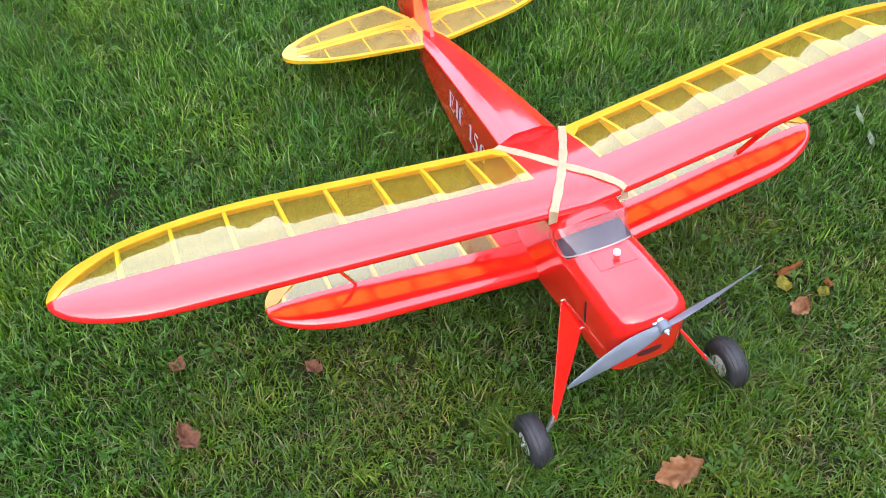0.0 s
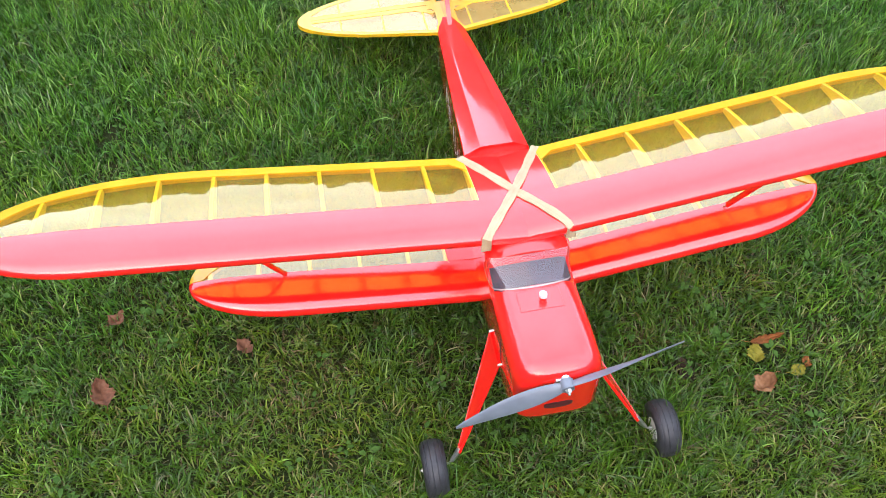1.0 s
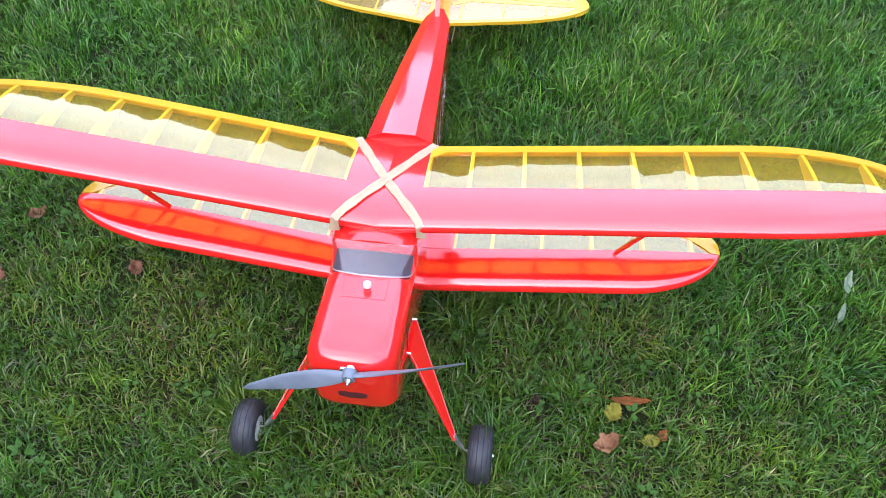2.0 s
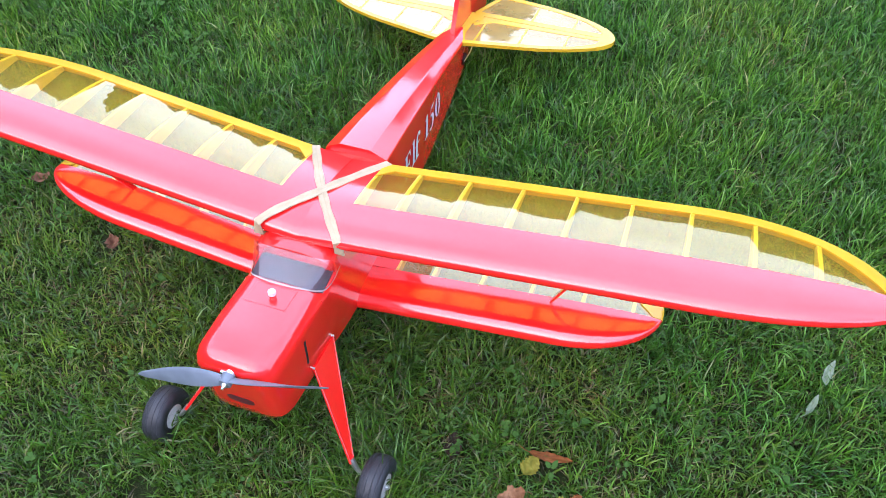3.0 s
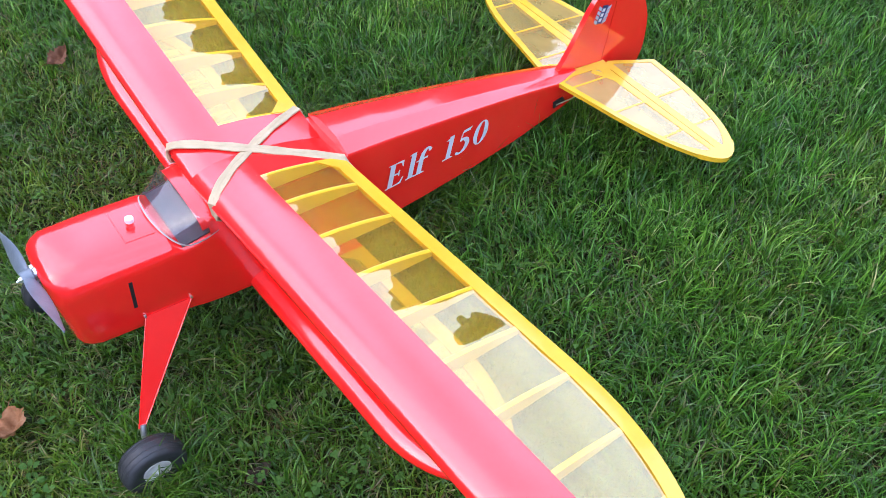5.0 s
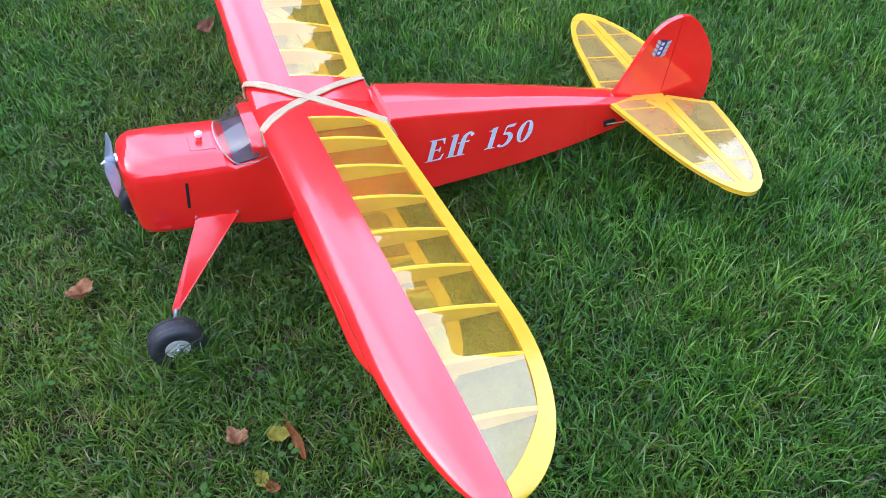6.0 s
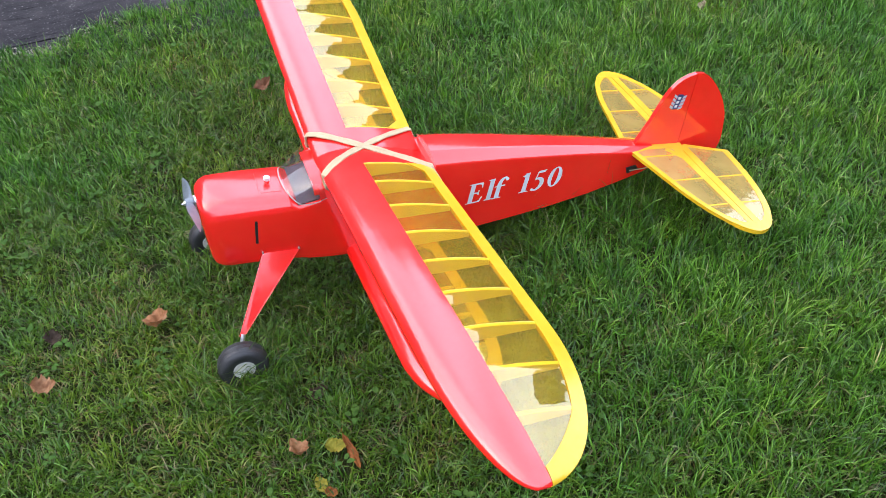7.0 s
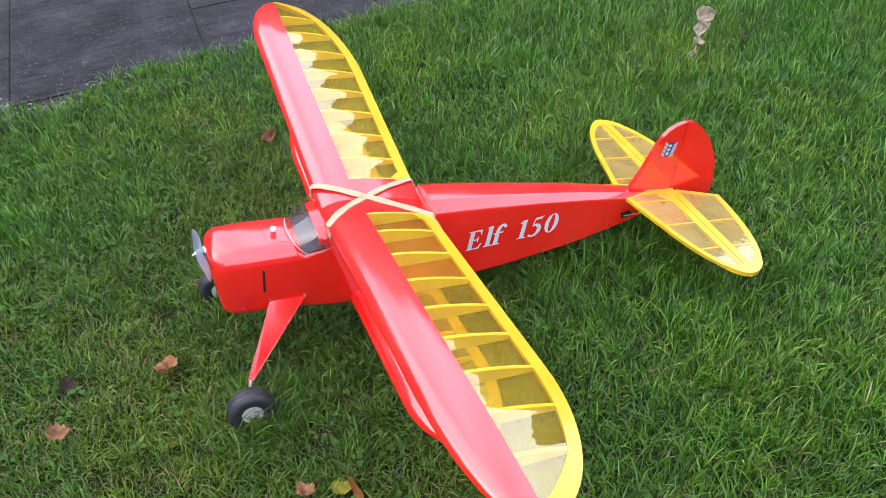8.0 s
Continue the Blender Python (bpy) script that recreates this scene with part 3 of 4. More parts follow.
def build_tail():
    z = lambda y, lift=0.0: 0.1345 - 0.232 * (y - 0.870) + lift  # noqa: E731
    outline = [(0.0, 0.860), (0.030, 0.867), (0.020, 0.905), (0.020, 0.950), (0.034, 0.985), (0.0, 0.992)]
    outline = outline + [(-x, y) for x, y in outline[-2:0:-1]]
    tail = part("tailplane", bevelled(slab([(x, y, z(y)) for x, y in outline], 0.0075, (0, 0.232, 1)), 0.001), YELLOW, plane, "yellow tailplane with see-through film")
    tail.location = (0, -0.0125, -0.0070)

    def front(x):
        t = min(1, abs(x) / 0.298)
        return 0.860 + 0.066 * t + 0.054 * (1 - math.sqrt(max(0, 1 - max(0, (t - 0.5) / 0.5) ** 2)))

    def back(x):
        x = abs(x)
        if x < 0.042:
            return 0.996 + (1.084 - 0.996) * max(0, (x - 0.010)) / 0.032
        t = min(1, (x - 0.042) / 0.256)
        y = 1.084 - 0.018 * t
        return y + (0.980 - y) * (1 - math.sqrt(max(0, 1 - t ** 2.6)))

    def strip(name, x0, x1, inner, outer, side, n=24, label="", parent=tail, thick=0.0075):
        rows = []
        for k in range(n + 1):
            f = math.sin(math.pi / 2 * k / n)
            x = x0 + (x1 - x0) * f
            a, b = inner(x), outer(x)
            lo, hi = min(a, b), max(a, b)
            rows.append([(side * x, lo, z(lo, thick / 2)), (side * x, hi, z(hi, thick / 2)), (side * x, hi, z(hi, -thick / 2)), (side * x, lo, z(lo, -thick / 2))])
        return part(name, loft(rows), YELLOW, parent, label)

    for side in (1, -1):
        wide = lambda x: 0.0115 + 0.024 * max(0, (x - 0.225) / 0.073) ** 2  # noqa: E731
        strip("leading_edge", 0.0, 0.2975, front, lambda x: min(front(x) + wide(x), 0.9795), side)
        strip("spar", 0.016, 0.288, lambda x: 0.9615 + 0.010 * x / 0.3, lambda x: 0.9806 + 0.0008 * x / 0.3, side)
        elevator = strip("elevator", 0.012, 0.2975, lambda x: min(0.9825, back(x) - 0.0004), lambda x: min(0.9985, back(x)), side, label="yellow elevator")
        strip("trailing_edge", 0.042, 0.2975, back, lambda x: max(back(x) - wide(x) - 0.002, 0.9825), side, parent=elevator)
        # solid rounded tip
        xs = [0.2700 + 0.0285 * math.sin(math.pi / 2 * k / 10) for k in range(11)]
        rim = [(side * x, front(x) - 0.0004) for x in xs] + [(side * x, back(x) + 0.0004) for x in xs[::-1]]
        part("tip_block", bevelled(slab([(x, y, z(y)) for x, y in rim], 0.0084, (0, 0.232, 1)), 0.0012), YELLOW, tail)
        # slanting inner end of the elevator
        a, b = Vector((side * 0.014, 0.994, z(0.994))), Vector((side * 0.0455, 1.081, z(1.081)))
        v = (b - a).normalized().cross(Vector((0, 0.232, 1))).normalized() * 0.0045
        part("end_rib", slab([a - v, b - v, b + v, a + v], 0.0074, (0, 0.232, 1)), YELLOW, elevator)
        # diagonal brace beside the body
        a, b = Vector((side * 0.022, 0.946, z(0.946))), Vector((side * 0.062, 0.972, z(0.972)))
        v = (b - a).normalized().cross(Vector((0, 0.232, 1))).normalized() * 0.006
        part("brace", slab([a - v, b - v, b + v, a + v], 0.0074, (0, 0.232, 1)), YELLOW, tail)
        for x in (0.045, 0.128, 0.212):
            f0, f1 = front(x) + 0.008, 0.966
            part("rib", slab([(side * x, f0, z(f0, 0.0036)), (side * x, f1, z(f1, 0.0036)), (side * x, f1, z(f1, -0.0036)), (side * x, f0, z(f0, -0.0036))], 0.0038, (1, 0, 0)), YELLOW, tail)
            if x > 0.1:
                f0, f1 = 0.993, back(x) - 0.010
                part("rib", slab([(side * x, f0, z(f0, 0.0036)), (side * x, f1, z(f1, 0.0036)), (side * x, f1, z(f1, -0.0036)), (side * x, f0, z(f0, -0.0036))], 0.0038, (1, 0, 0)), YELLOW, elevator)
        for lift, name in ((0.0031, "upper_film"), (-0.0031, "lower_film")):
            rows = []
            for k in range(25):
                x = 0.018 + (0.290 - 0.018) * math.sin(math.pi / 2 * k / 24)
                f0 = front(x) + 0.004
                rows.append([(side * x, y, z(y, lift)) for y in [f0 + (0.974 - f0) * j / 6 for j in range(7)]])
            part(name, sheet(rows), PALE_FILM, tail, "see-through pale yellow film")
            rows = []
            for k in range(25):
                x = 0.022 + (0.290 - 0.022) * math.sin(math.pi / 2 * k / 24)
                b1 = max(back(x) - 0.003, 0.986)
                rows.append([(side * x, y, z(y, lift)) for y in [0.986 + (b1 - 0.986) * j / 6 for j in range(7)]])
            part(name, sheet(rows), PALE_FILM, elevator, "see-through pale yellow film")


build_tail()


def curve_through(points, n=8):
    """A smooth open curve through points."""
    pts = [Vector(p) for p in points]
    out = []
    for i in range(len(pts) - 1):
        p0, p1, p2, p3 = pts[max(i - 1, 0)], pts[i], pts[i + 1], pts[min(i + 2, len(pts) - 1)]
        for k in range(n):
            t = k / n
            out.append(0.5 * ((2 * p1) + (p2 - p0) * t + (2 * p0 - 5 * p1 + 4 * p2 - p3) * t * t + (3 * p1 - p0 - 3 * p2 + p3) * t ** 3))
    return out + [pts[-1]]


def build_fin():
    nose = curve_through([(0, 0.868, 0.126), (0, 0.901, 0.175), (0, 0.931, 0.227), (0, 0.951, 0.2485), (0, 0.973, 0.2590), (0, 0.9944, 0.2620)])
    fin = part("fin", bevelled(slab(nose + [(0, 0.9718, 0.098)], 0.009, (1, 0, 0)), 0.002), RED, plane, "upright red tail fin")
    tip = curve_through([(0, 0.9960, 0.2620), (0, 1.014, 0.2560), (0, 1.032, 0.239), (0, 1.058, 0.199), (0, 1.075, 0.155), (0, 1.0795, 0.118), (0, 1.0785, 0.080), (0, 1.069, 0.055)])
    rudder = part("rudder", bevelled(slab(tip + [(0, 0.979, 0.058), (0, 0.9725, 0.092)], 0.008, (1, 0, 0)), 0.002), RED, plane, "red rudder behind the fin")
    for s in (1, -1):
        x = s * 0.0051
        c = Vector((x, 0.9570, 0.2080))
        up, fo = Vector((0, 0.32, 0.95)), Vector((0, 0.95, -0.32))
        badge = part("badge", slab([c + up * b + fo * a for a, b in ((-0.0065, -0.017), (0.0065, -0.015), (0.0085, 0.017), (-0.0045, 0.017))], 0.0008, (1, 0, 0)), NAVY, fin, "small navy blue badge")
        for k in range(4):
            off = -0.012 + 0.008 * k
            for sgn in (-1, 1):
                q = c + Vector((s * 0.0002, 0, 0)) + up * off + fo * (sgn * 0.0105 + 0.001)
                part("badge_wing", slab([q + fo * a + up * b for a, b in ((-0.004, -0.003 - 0.002 * sgn), (0.004, -0.003 + 0.002 * sgn), (0.004, 0.003 + 0.002 * sgn), (-0.004, 0.003 - 0.002 * sgn))], 0.0006, (1, 0, 0)), GREY, badge)
        for k in range(3):
            q = c + Vector((s * 0.0005, 0, 0)) + up * (-0.009 + 0.009 * k)
            part("badge_bar", slab([q + fo * a + up * b for a, b in ((-0.003, -0.0028), (0.003, -0.0028), (0.003, 0.0028), (-0.003, 0.0028))], 0.0006, (1, 0, 0)), WHITE, badge)
    # control horn and linkage under the tailplane
    part("control_horn", bevelled(slab([(0.0285, 0.842, 0.099), (0.0280, 0.864, 0.098), (0.0275, 0.870, 0.087), (0.0285, 0.844, 0.085)], 0.005, (1, 0, 0)), 0.001), SLOT, plane, "black control horn")
    part("linkage", rod([(0.031, 0.848, 0.091), (0.032, 0.882, 0.087), (0.030, 0.925, 0.090)], 0.0012), SILVER, plane)
    part("tail_skid", rod([(0, 0.920, 0.081), (0, 0.945, 0.042), (0, 0.958, -0.010)], 0.002), SILVER, plane, "wire tail skid")


build_fin()


def ribbon(points, widths):
    """A flat band along a smooth line, with a width at each point."""
    line, at = curve_through([(x, y, 0) for x, y in points], 6), []
    for i in range(len(line)):
        k = min(i // 6, len(widths) - 2)
        at.append(widths[k] + (widths[k + 1] - widths[k]) * (i - 6 * k) / 6)
    left, right = [], []
    for i, p in enumerate(line):
        d = (line[min(i + 1, len(line) - 1)] - line[max(i - 1, 0)]).normalized()
        n = Vector((-d.y, d.x, 0)) * at[i] / 2
        left.append(p + n)
        right.append(p - n)
    return [[left[i], left[i + 1], right[i + 1], right[i]] for i in range(len(line) - 1)]


def letter_pieces(char):
    """Pieces of a bold letter with serifs, one unit high, as flat outlines."""
    flat = lambda *pts: [[Vector((x, y, 0)) for x, y in pts]]  # noqa: E731
    foot = lambda x, w=0.20: flat((x - w, 0), (x + w, 0), (x + w, 0.035), (x + 0.09, 0.075), (x - 0.09, 0.075), (x - w, 0.035))  # noqa: E731
    stem = lambda x, y0, y1, w=0.20: flat((x - w / 2, y0), (x + w / 2, y0), (x + w / 2, y1), (x - w / 2, y1))  # noqa: E731
    if char == "E":
        return stem(0.22, 0.0, 1.0) + flat((0.03, 0), (0.66, 0), (0.66, 0.075), (0.03, 0.04)) + flat((0.03, 1.0), (0.03, 0.96), (0.62, 0.925), (0.62, 1.0)) + flat((0.30, 0.47), (0.52, 0.47), (0.52, 0.535), (0.30, 0.535)) + flat((0.50, 0.38), (0.545, 0.38), (0.545, 0.63), (0.50, 0.63), (0.47, 0.50)) + flat((0.44, 0.04), (0.66, 0.0), (0.735, 0.27), (0.69, 0.27), (0.60, 0.10)) + flat((0.42, 0.96), (0.56, 0.90), (0.62, 0.73), (0.66, 0.73), (0.64, 1.0))
    if char == "l":
        return stem(0.20, 0.0, 1.06) + foot(0.20, 0.19) + flat((-0.01, 1.02), (0.12, 0.97), (0.20, 1.06), (0.28, 1.08))
    if char == "f":
        return ribbon([(0.24, 0.0), (0.24, 0.35), (0.245, 0.72), (0.30, 0.93), (0.43, 1.02), (0.54, 0.97)], [0.20, 0.20, 0.19, 0.16, 0.10, 0.07]) + foot(0.24, 0.21) + flat((0.03, 0.60), (0.50, 0.60), (0.50, 0.67), (0.03, 0.645)) + flat(*[(0.535 + 0.075 * math.cos(a), 0.925 + 0.075 * math.sin(a)) for a in [2 * math.pi * k / 12 for k in range(12)]])
    if char == "1":
        return stem(0.24, 0.0, 0.99) + foot(0.24, 0.22) + flat((0.0, 0.86), (0.16, 0.80), (0.33, 0.96), (0.33, 1.0), (0.28, 1.0))
    if char == "5":
        return flat((0.17, 0.86), (0.50, 0.87), (0.58, 1.02), (0.54, 1.0), (0.21, 0.985)) + ribbon([(0.20, 0.94), (0.15, 0.55)], [0.05, 0.05]) + ribbon([(0.13, 0.56), (0.28, 0.60), (0.43, 0.50), (0.48, 0.33), (0.41, 0.13), (0.25, 0.02), (0.07, 0.04)], [0.06, 0.12, 0.18, 0.20, 0.17, 0.10, 0.08]) + flat(*[(0.07 + 0.065 * math.cos(a), 0.075 + 0.065 * math.sin(a)) for a in [2 * math.pi * k / 12 for k in range(12)]])
    # the nought: a ring with thick flanks
    ring = [2 * math.pi * k / 28 for k in range(29)]
    out = [Vector((0.33 + 0.32 * math.cos(a), 0.50 + 0.515 * math.sin(a), 0)) for a in ring]
    mid = [Vector((0.33 + 0.125 * math.cos(a - 0.12), 0.50 + 0.455 * math.sin(a), 0)) for a in ring]
    return [[out[k], out[k + 1], mid[k + 1], mid[k]] for k in range(28)]


def build_lettering(side):
    """White serif letters along the flat side of the rear body."""
    tall = 0.0440
    cells = (("E", 0.0025), ("l", 0.0420), ("f", 0.0570), ("1", 0.1150), ("5", 0.1400), ("0", 0.1745))
    a, b = Vector((side * 0.0508, 0.4835, 0.1400)), Vector((side * 0.0385, 0.693, 0.1130))
    if side < 0:
        a, b = b, a
    right = (b - a).normalized()
    out = Vector((side, 0.0585, 0)).normalized()
    up = out.cross(right).normalized()
    m = Matrix.Translation(a) @ Matrix((right, up, out)).transposed().to_4x4()
    for char, start in cells:
        g = bmesh.new()
        for k, piece in enumerate(letter_pieces(char)):
            g.faces.new([g.verts.new((start + tall * (1.06 * p.x + 0.16 * p.y), tall * p.y, 0.0007 + 0.00002 * k)) for p in piece])
        bmesh.ops.recalc_face_normals(g, faces=g.faces[:])
        for f in g.faces:
            if f.normal.z < 0:
                f.normal_flip()
        part("letter", moved(g, m), WHITE, plane, "white letter", smooth=False)


for side in (1, -1):
    build_lettering(side)


def build_nose():
    # propeller
    hub = Vector((0.0040, 0.0150, 0.2690))
    tip = Vector((0.1465, 0.008, 0.0545)).normalized()
    prop = part("propeller", rod([hub + Vector((0, -0.006, 0)), hub + Vector((0, 0.007, 0))], [0.0085, 0.0095], 20), PROP, plane, "grey two-bladed propeller")
    ahead = Vector((0, -1, 0))
    for s in (1, -1):
        d = tip * s
        cross = d.cross(ahead).normalized()
        rings = []
        for k in range(15):
            f = k / 14
            r = 0.003 + 0.154 * f
            chord = 0.012 + 0.016 * math.sin(math.pi * min(1, f * 1.08) ** 0.8) if f < 0.93 else 0.014 - 0.010 * (f - 0.93) / 0.07
            chord *= 0.92
            twist = -radians(50 - 33 * f)
            thick = 0.006 * (1 - 0.72 * f)
            c = cross * math.cos(twist) + ahead * math.sin(twist)
            t = c.cross(d).normalized()
            mid = hub + d * r + cross * (0.004 * math.sin(math.pi * f))
            rings.append([mid + c * chord / 2 * math.cos(a) + t * thick / 2 * math.sin(a) * (1 + 0.3 * math.cos(a)) for a in [2 * math.pi * j / 12 for j in range(12)]])
        part("blade", loft(rings), PROP, prop)
    nut = part("hub_nut", rod([hub + Vector((0, -0.0105, 0)), hub + Vector((0, -0.0092, 0)), hub + Vector((0, -0.005, 0))], [0.0028, 0.0040, 0.0046], 6), SILVER, prop, "bright metal nut")
    part("shaft_end", rod([hub + Vector((0, -0.0135, 0)), hub + Vector((0, -0.010, 0))], 0.0018, 10), SILVER, nut)
    part("prop_driver", rod([hub + Vector((0, 0.007, 0)), hub + Vector((0, 0.009, 0)), hub + Vector((0, 0.014, 0))], [0.0060, 0.0072, 0.0072], 24), SILVER, prop, "bright knurled drive washer")
    # engine front showing in the recess above the shaft
    part("engine_front", bevelled(slab([(-0.012, 0.0240, 0.261), (0.012, 0.0240, 0.261), (0.009, 0.0240, 0.272), (-0.009, 0.0240, 0.272)], 0.004, (0, 1, 0)), 0.0015), SILVER, plane, "bit of bright engine metal")
    ring = [(0.0200 * math.cos(a), 0.0234, 0.1945 + 0.0080 * math.sin(a) + (0.004 if math.sin(a) > 0 else 0) * abs(math.cos(a))) for a in [2 * math.pi * k / 28 for k in range(28)]]
    # A flat plate: the opening's inner shade is put into its dark red.
    part("air_intake", slab(ring, 0.0016, (0, 1, 0)), INTAKE, plane, "flat dark oval standing for the shaded air intake")
    for s in (1, -1):
        x = s * 0.0618
        # No cut here: a thin plate whose black stands for the slot's shade.
        part("side_slot", slab([(x, 0.1085, 0.2400), (x, 0.1130, 0.2390), (x, 0.1055, 0.1915), (x, 0.1010, 0.1925)], 0.0012, (1, 0, 0)), SLOT, plane, "narrow black plate standing for a shaded slot")
    # hatch and its white knob
    def lid(x0, x1, y0, y1, lift):
        rows = []
        for j in range(9):
            y = y0 + (y1 - y0) * j / 8
            zt = 0.2875 - 0.1895 * (y - 0.045)
            top = [(x, y, zt - 0.004 * (x / 0.062) ** 2 + lift) for x in [x0 + (x1 - x0) * i / 12 for i in range(13)]]
            rows.append(top + [(x, yy, z - 0.002) for x, yy, z in top[::-1]])
        return loft(rows)

    hatch = part("hatch", lid(-0.030, 0.030, 0.130, 0.1660, 0.00085), RED, plane, "small flush hatch")
    # A slightly wider dark red lid below shows as a thin outline.
    part("hatch_gap", lid(-0.0304, 0.0304, 0.1295, 0.1665, 0.00062), RIM_RED, hatch)
    base = Vector((0.004, 0.146, 0.2680))
    up = Vector((0, 0.19, 1)).normalized()
    part("knob_base", rod([base, base + up * 0.007], [0.0050, 0.0042], 16), RED, hatch)
    part("knob", rod([base + up * 0.0062, base + up * 0.0074, base + up * 0.0128, base + up * 0.0140], [0.0044, 0.0055, 0.0055, 0.0042], 20), WHITE, hatch, "white plastic knob")


build_nose()


def build_windshield():
    low = [(0.0615, 0.236, 0.2475), (0.0612, 0.214, 0.2430), (0.0575, 0.194, 0.2435), (0.0510, 0.1825, 0.2525), (0.0400, 0.1755, 0.2610), (0.022, 0.1715, 0.2650), (0.0, 0.170, 0.2660)]
    top = [(0.0610, 0.2325, 0.2770), (0.0605, 0.2280, 0.2805), (0.0598, 0.2240, 0.2820), (0.0570, 0.2190, 0.2805), (0.0440, 0.2160, 0.2812), (0.022, 0.2148, 0.2822), (0.0, 0.2142, 0.2826)]
    low = low + [(-x, y, z) for x, y, z in low[-2::-1]]
    top = top + [(-x, y, z) for x, y, z in top[-2::-1]]
    a, b = curve_through(low, 4), curve_through(top, 4)
    screen = part("windshield", sheet([[p.lerp(q, k / 6) for k in range(7)] for p, q in zip(a, b)]), PLASTIC, plane, "bent clear plastic windshield")
    part("windshield_edge", sheet([[p.lerp(q, f) + Vector((0, -0.0006, 0.0008)) for f in (-0.02, 0.005, 0.030)] for p, q in zip(a, b)]), TAPE, screen, "pale glued lower edge")
    half = lambda w, h: [(w * math.cos(a), 0.258 + h * max(0.0, math.sin(a)) ** 0.6) for a in [math.pi * k / 20 for k in range(21)]]  # noqa: E731
    inner = half(0.0475, 0.021)
    part("cockpit_panel", slab([(0.0475, 0.2265, 0.2445)] + [(x, 0.2265, z) for x, z in inner] + [(-0.0475, 0.2265, 0.2445)], 0.004, (0, 1, 0)), DARK, plane, "dark panel inside the cockpit")
    part("cockpit_floor", slab([(-0.0555, 0.186, 0.2445), (0.0555, 0.186, 0.2445), (0.0555, 0.2240, 0.2465), (-0.0555, 0.2240, 0.2465)], 0.0025, (0, 0, 1)), LINER, plane, "dark cockpit floor")
    arch = [(x, 0.2290, z) for x, z in half(0.0585, 0.026)] + [(x, 0.2290, z) for x, z in inner[::-1]]
    part("header", slab(arch, 0.026, (0, 1, 0)), RED, plane, "red arched header under the wing")


build_windshield()


def build_band(s):
    """A flat rubber band laid slantwise over the wing middle."""
    line = []
    f0, f1 = Vector((-s * 0.0605, UPPER.le + 0.0025, 0)), Vector((s * 0.0605, UPPER.te + 0.0015, 0))
    line.append(Vector((-s * 0.0605, UPPER.le + 0.005, UPPER.z_le - 0.0085)))
    line.append(Vector((-s * 0.0615, UPPER.le - 0.0005, UPPER.z_le - 0.004)))
    for k in range(23):
        p = f0.lerp(f1, (k / 22) ** 1.15)
        p.x += s * 0.0065 * math.sin(math.pi * k / 22)
        lift = 0.0016 + (0.0022 if s > 0 else 0.0) * math.exp(-((k - 11.5) / 3.0) ** 2)
        line.append(UPPER.point(p.x, p.y, False, lift))
    line.append(Vector((s * 0.0615, UPPER.te + 0.007, UPPER.z_te - 0.003)))
    line.append(Vector((s * 0.0580, UPPER.te + 0.015, UPPER.z_te - 0.021)))
    rows = []
    for i, p in enumerate(line):
        d = (line[min(i + 1, len(line) - 1)] - line[max(i - 1, 0)]).normalized()
        up = Vector((0, 0, 1)) if 2 <= i <= 24 else Vector((0, -1 if i < 2 else 1, 0.3)).normalized()
        across = d.cross(up).normalized()
        nrm = across.cross(d).normalized()
        hw = 0.0066 + 0.0006 * math.sin(i * 1.3)
        rows.append([p + across * a * hw + nrm * b * 0.0012 for a, b in ((-1, -1), (-1, 0.6), (-0.85, 1), (-0.05, 0.9), (0.0, 0.72), (0.05, 0.9), (0.85, 1), (1, 0.6), (1, -1))])
    tagged(part("rubber_band", loft(rows), BAND), "cream rubber band stretched slantwise over the wing", "rubber band", "bands across the wing").matrix_world = plane.matrix_basis @ upper_wing.matrix_basis


for s in (1, -1):
    build_band(s)


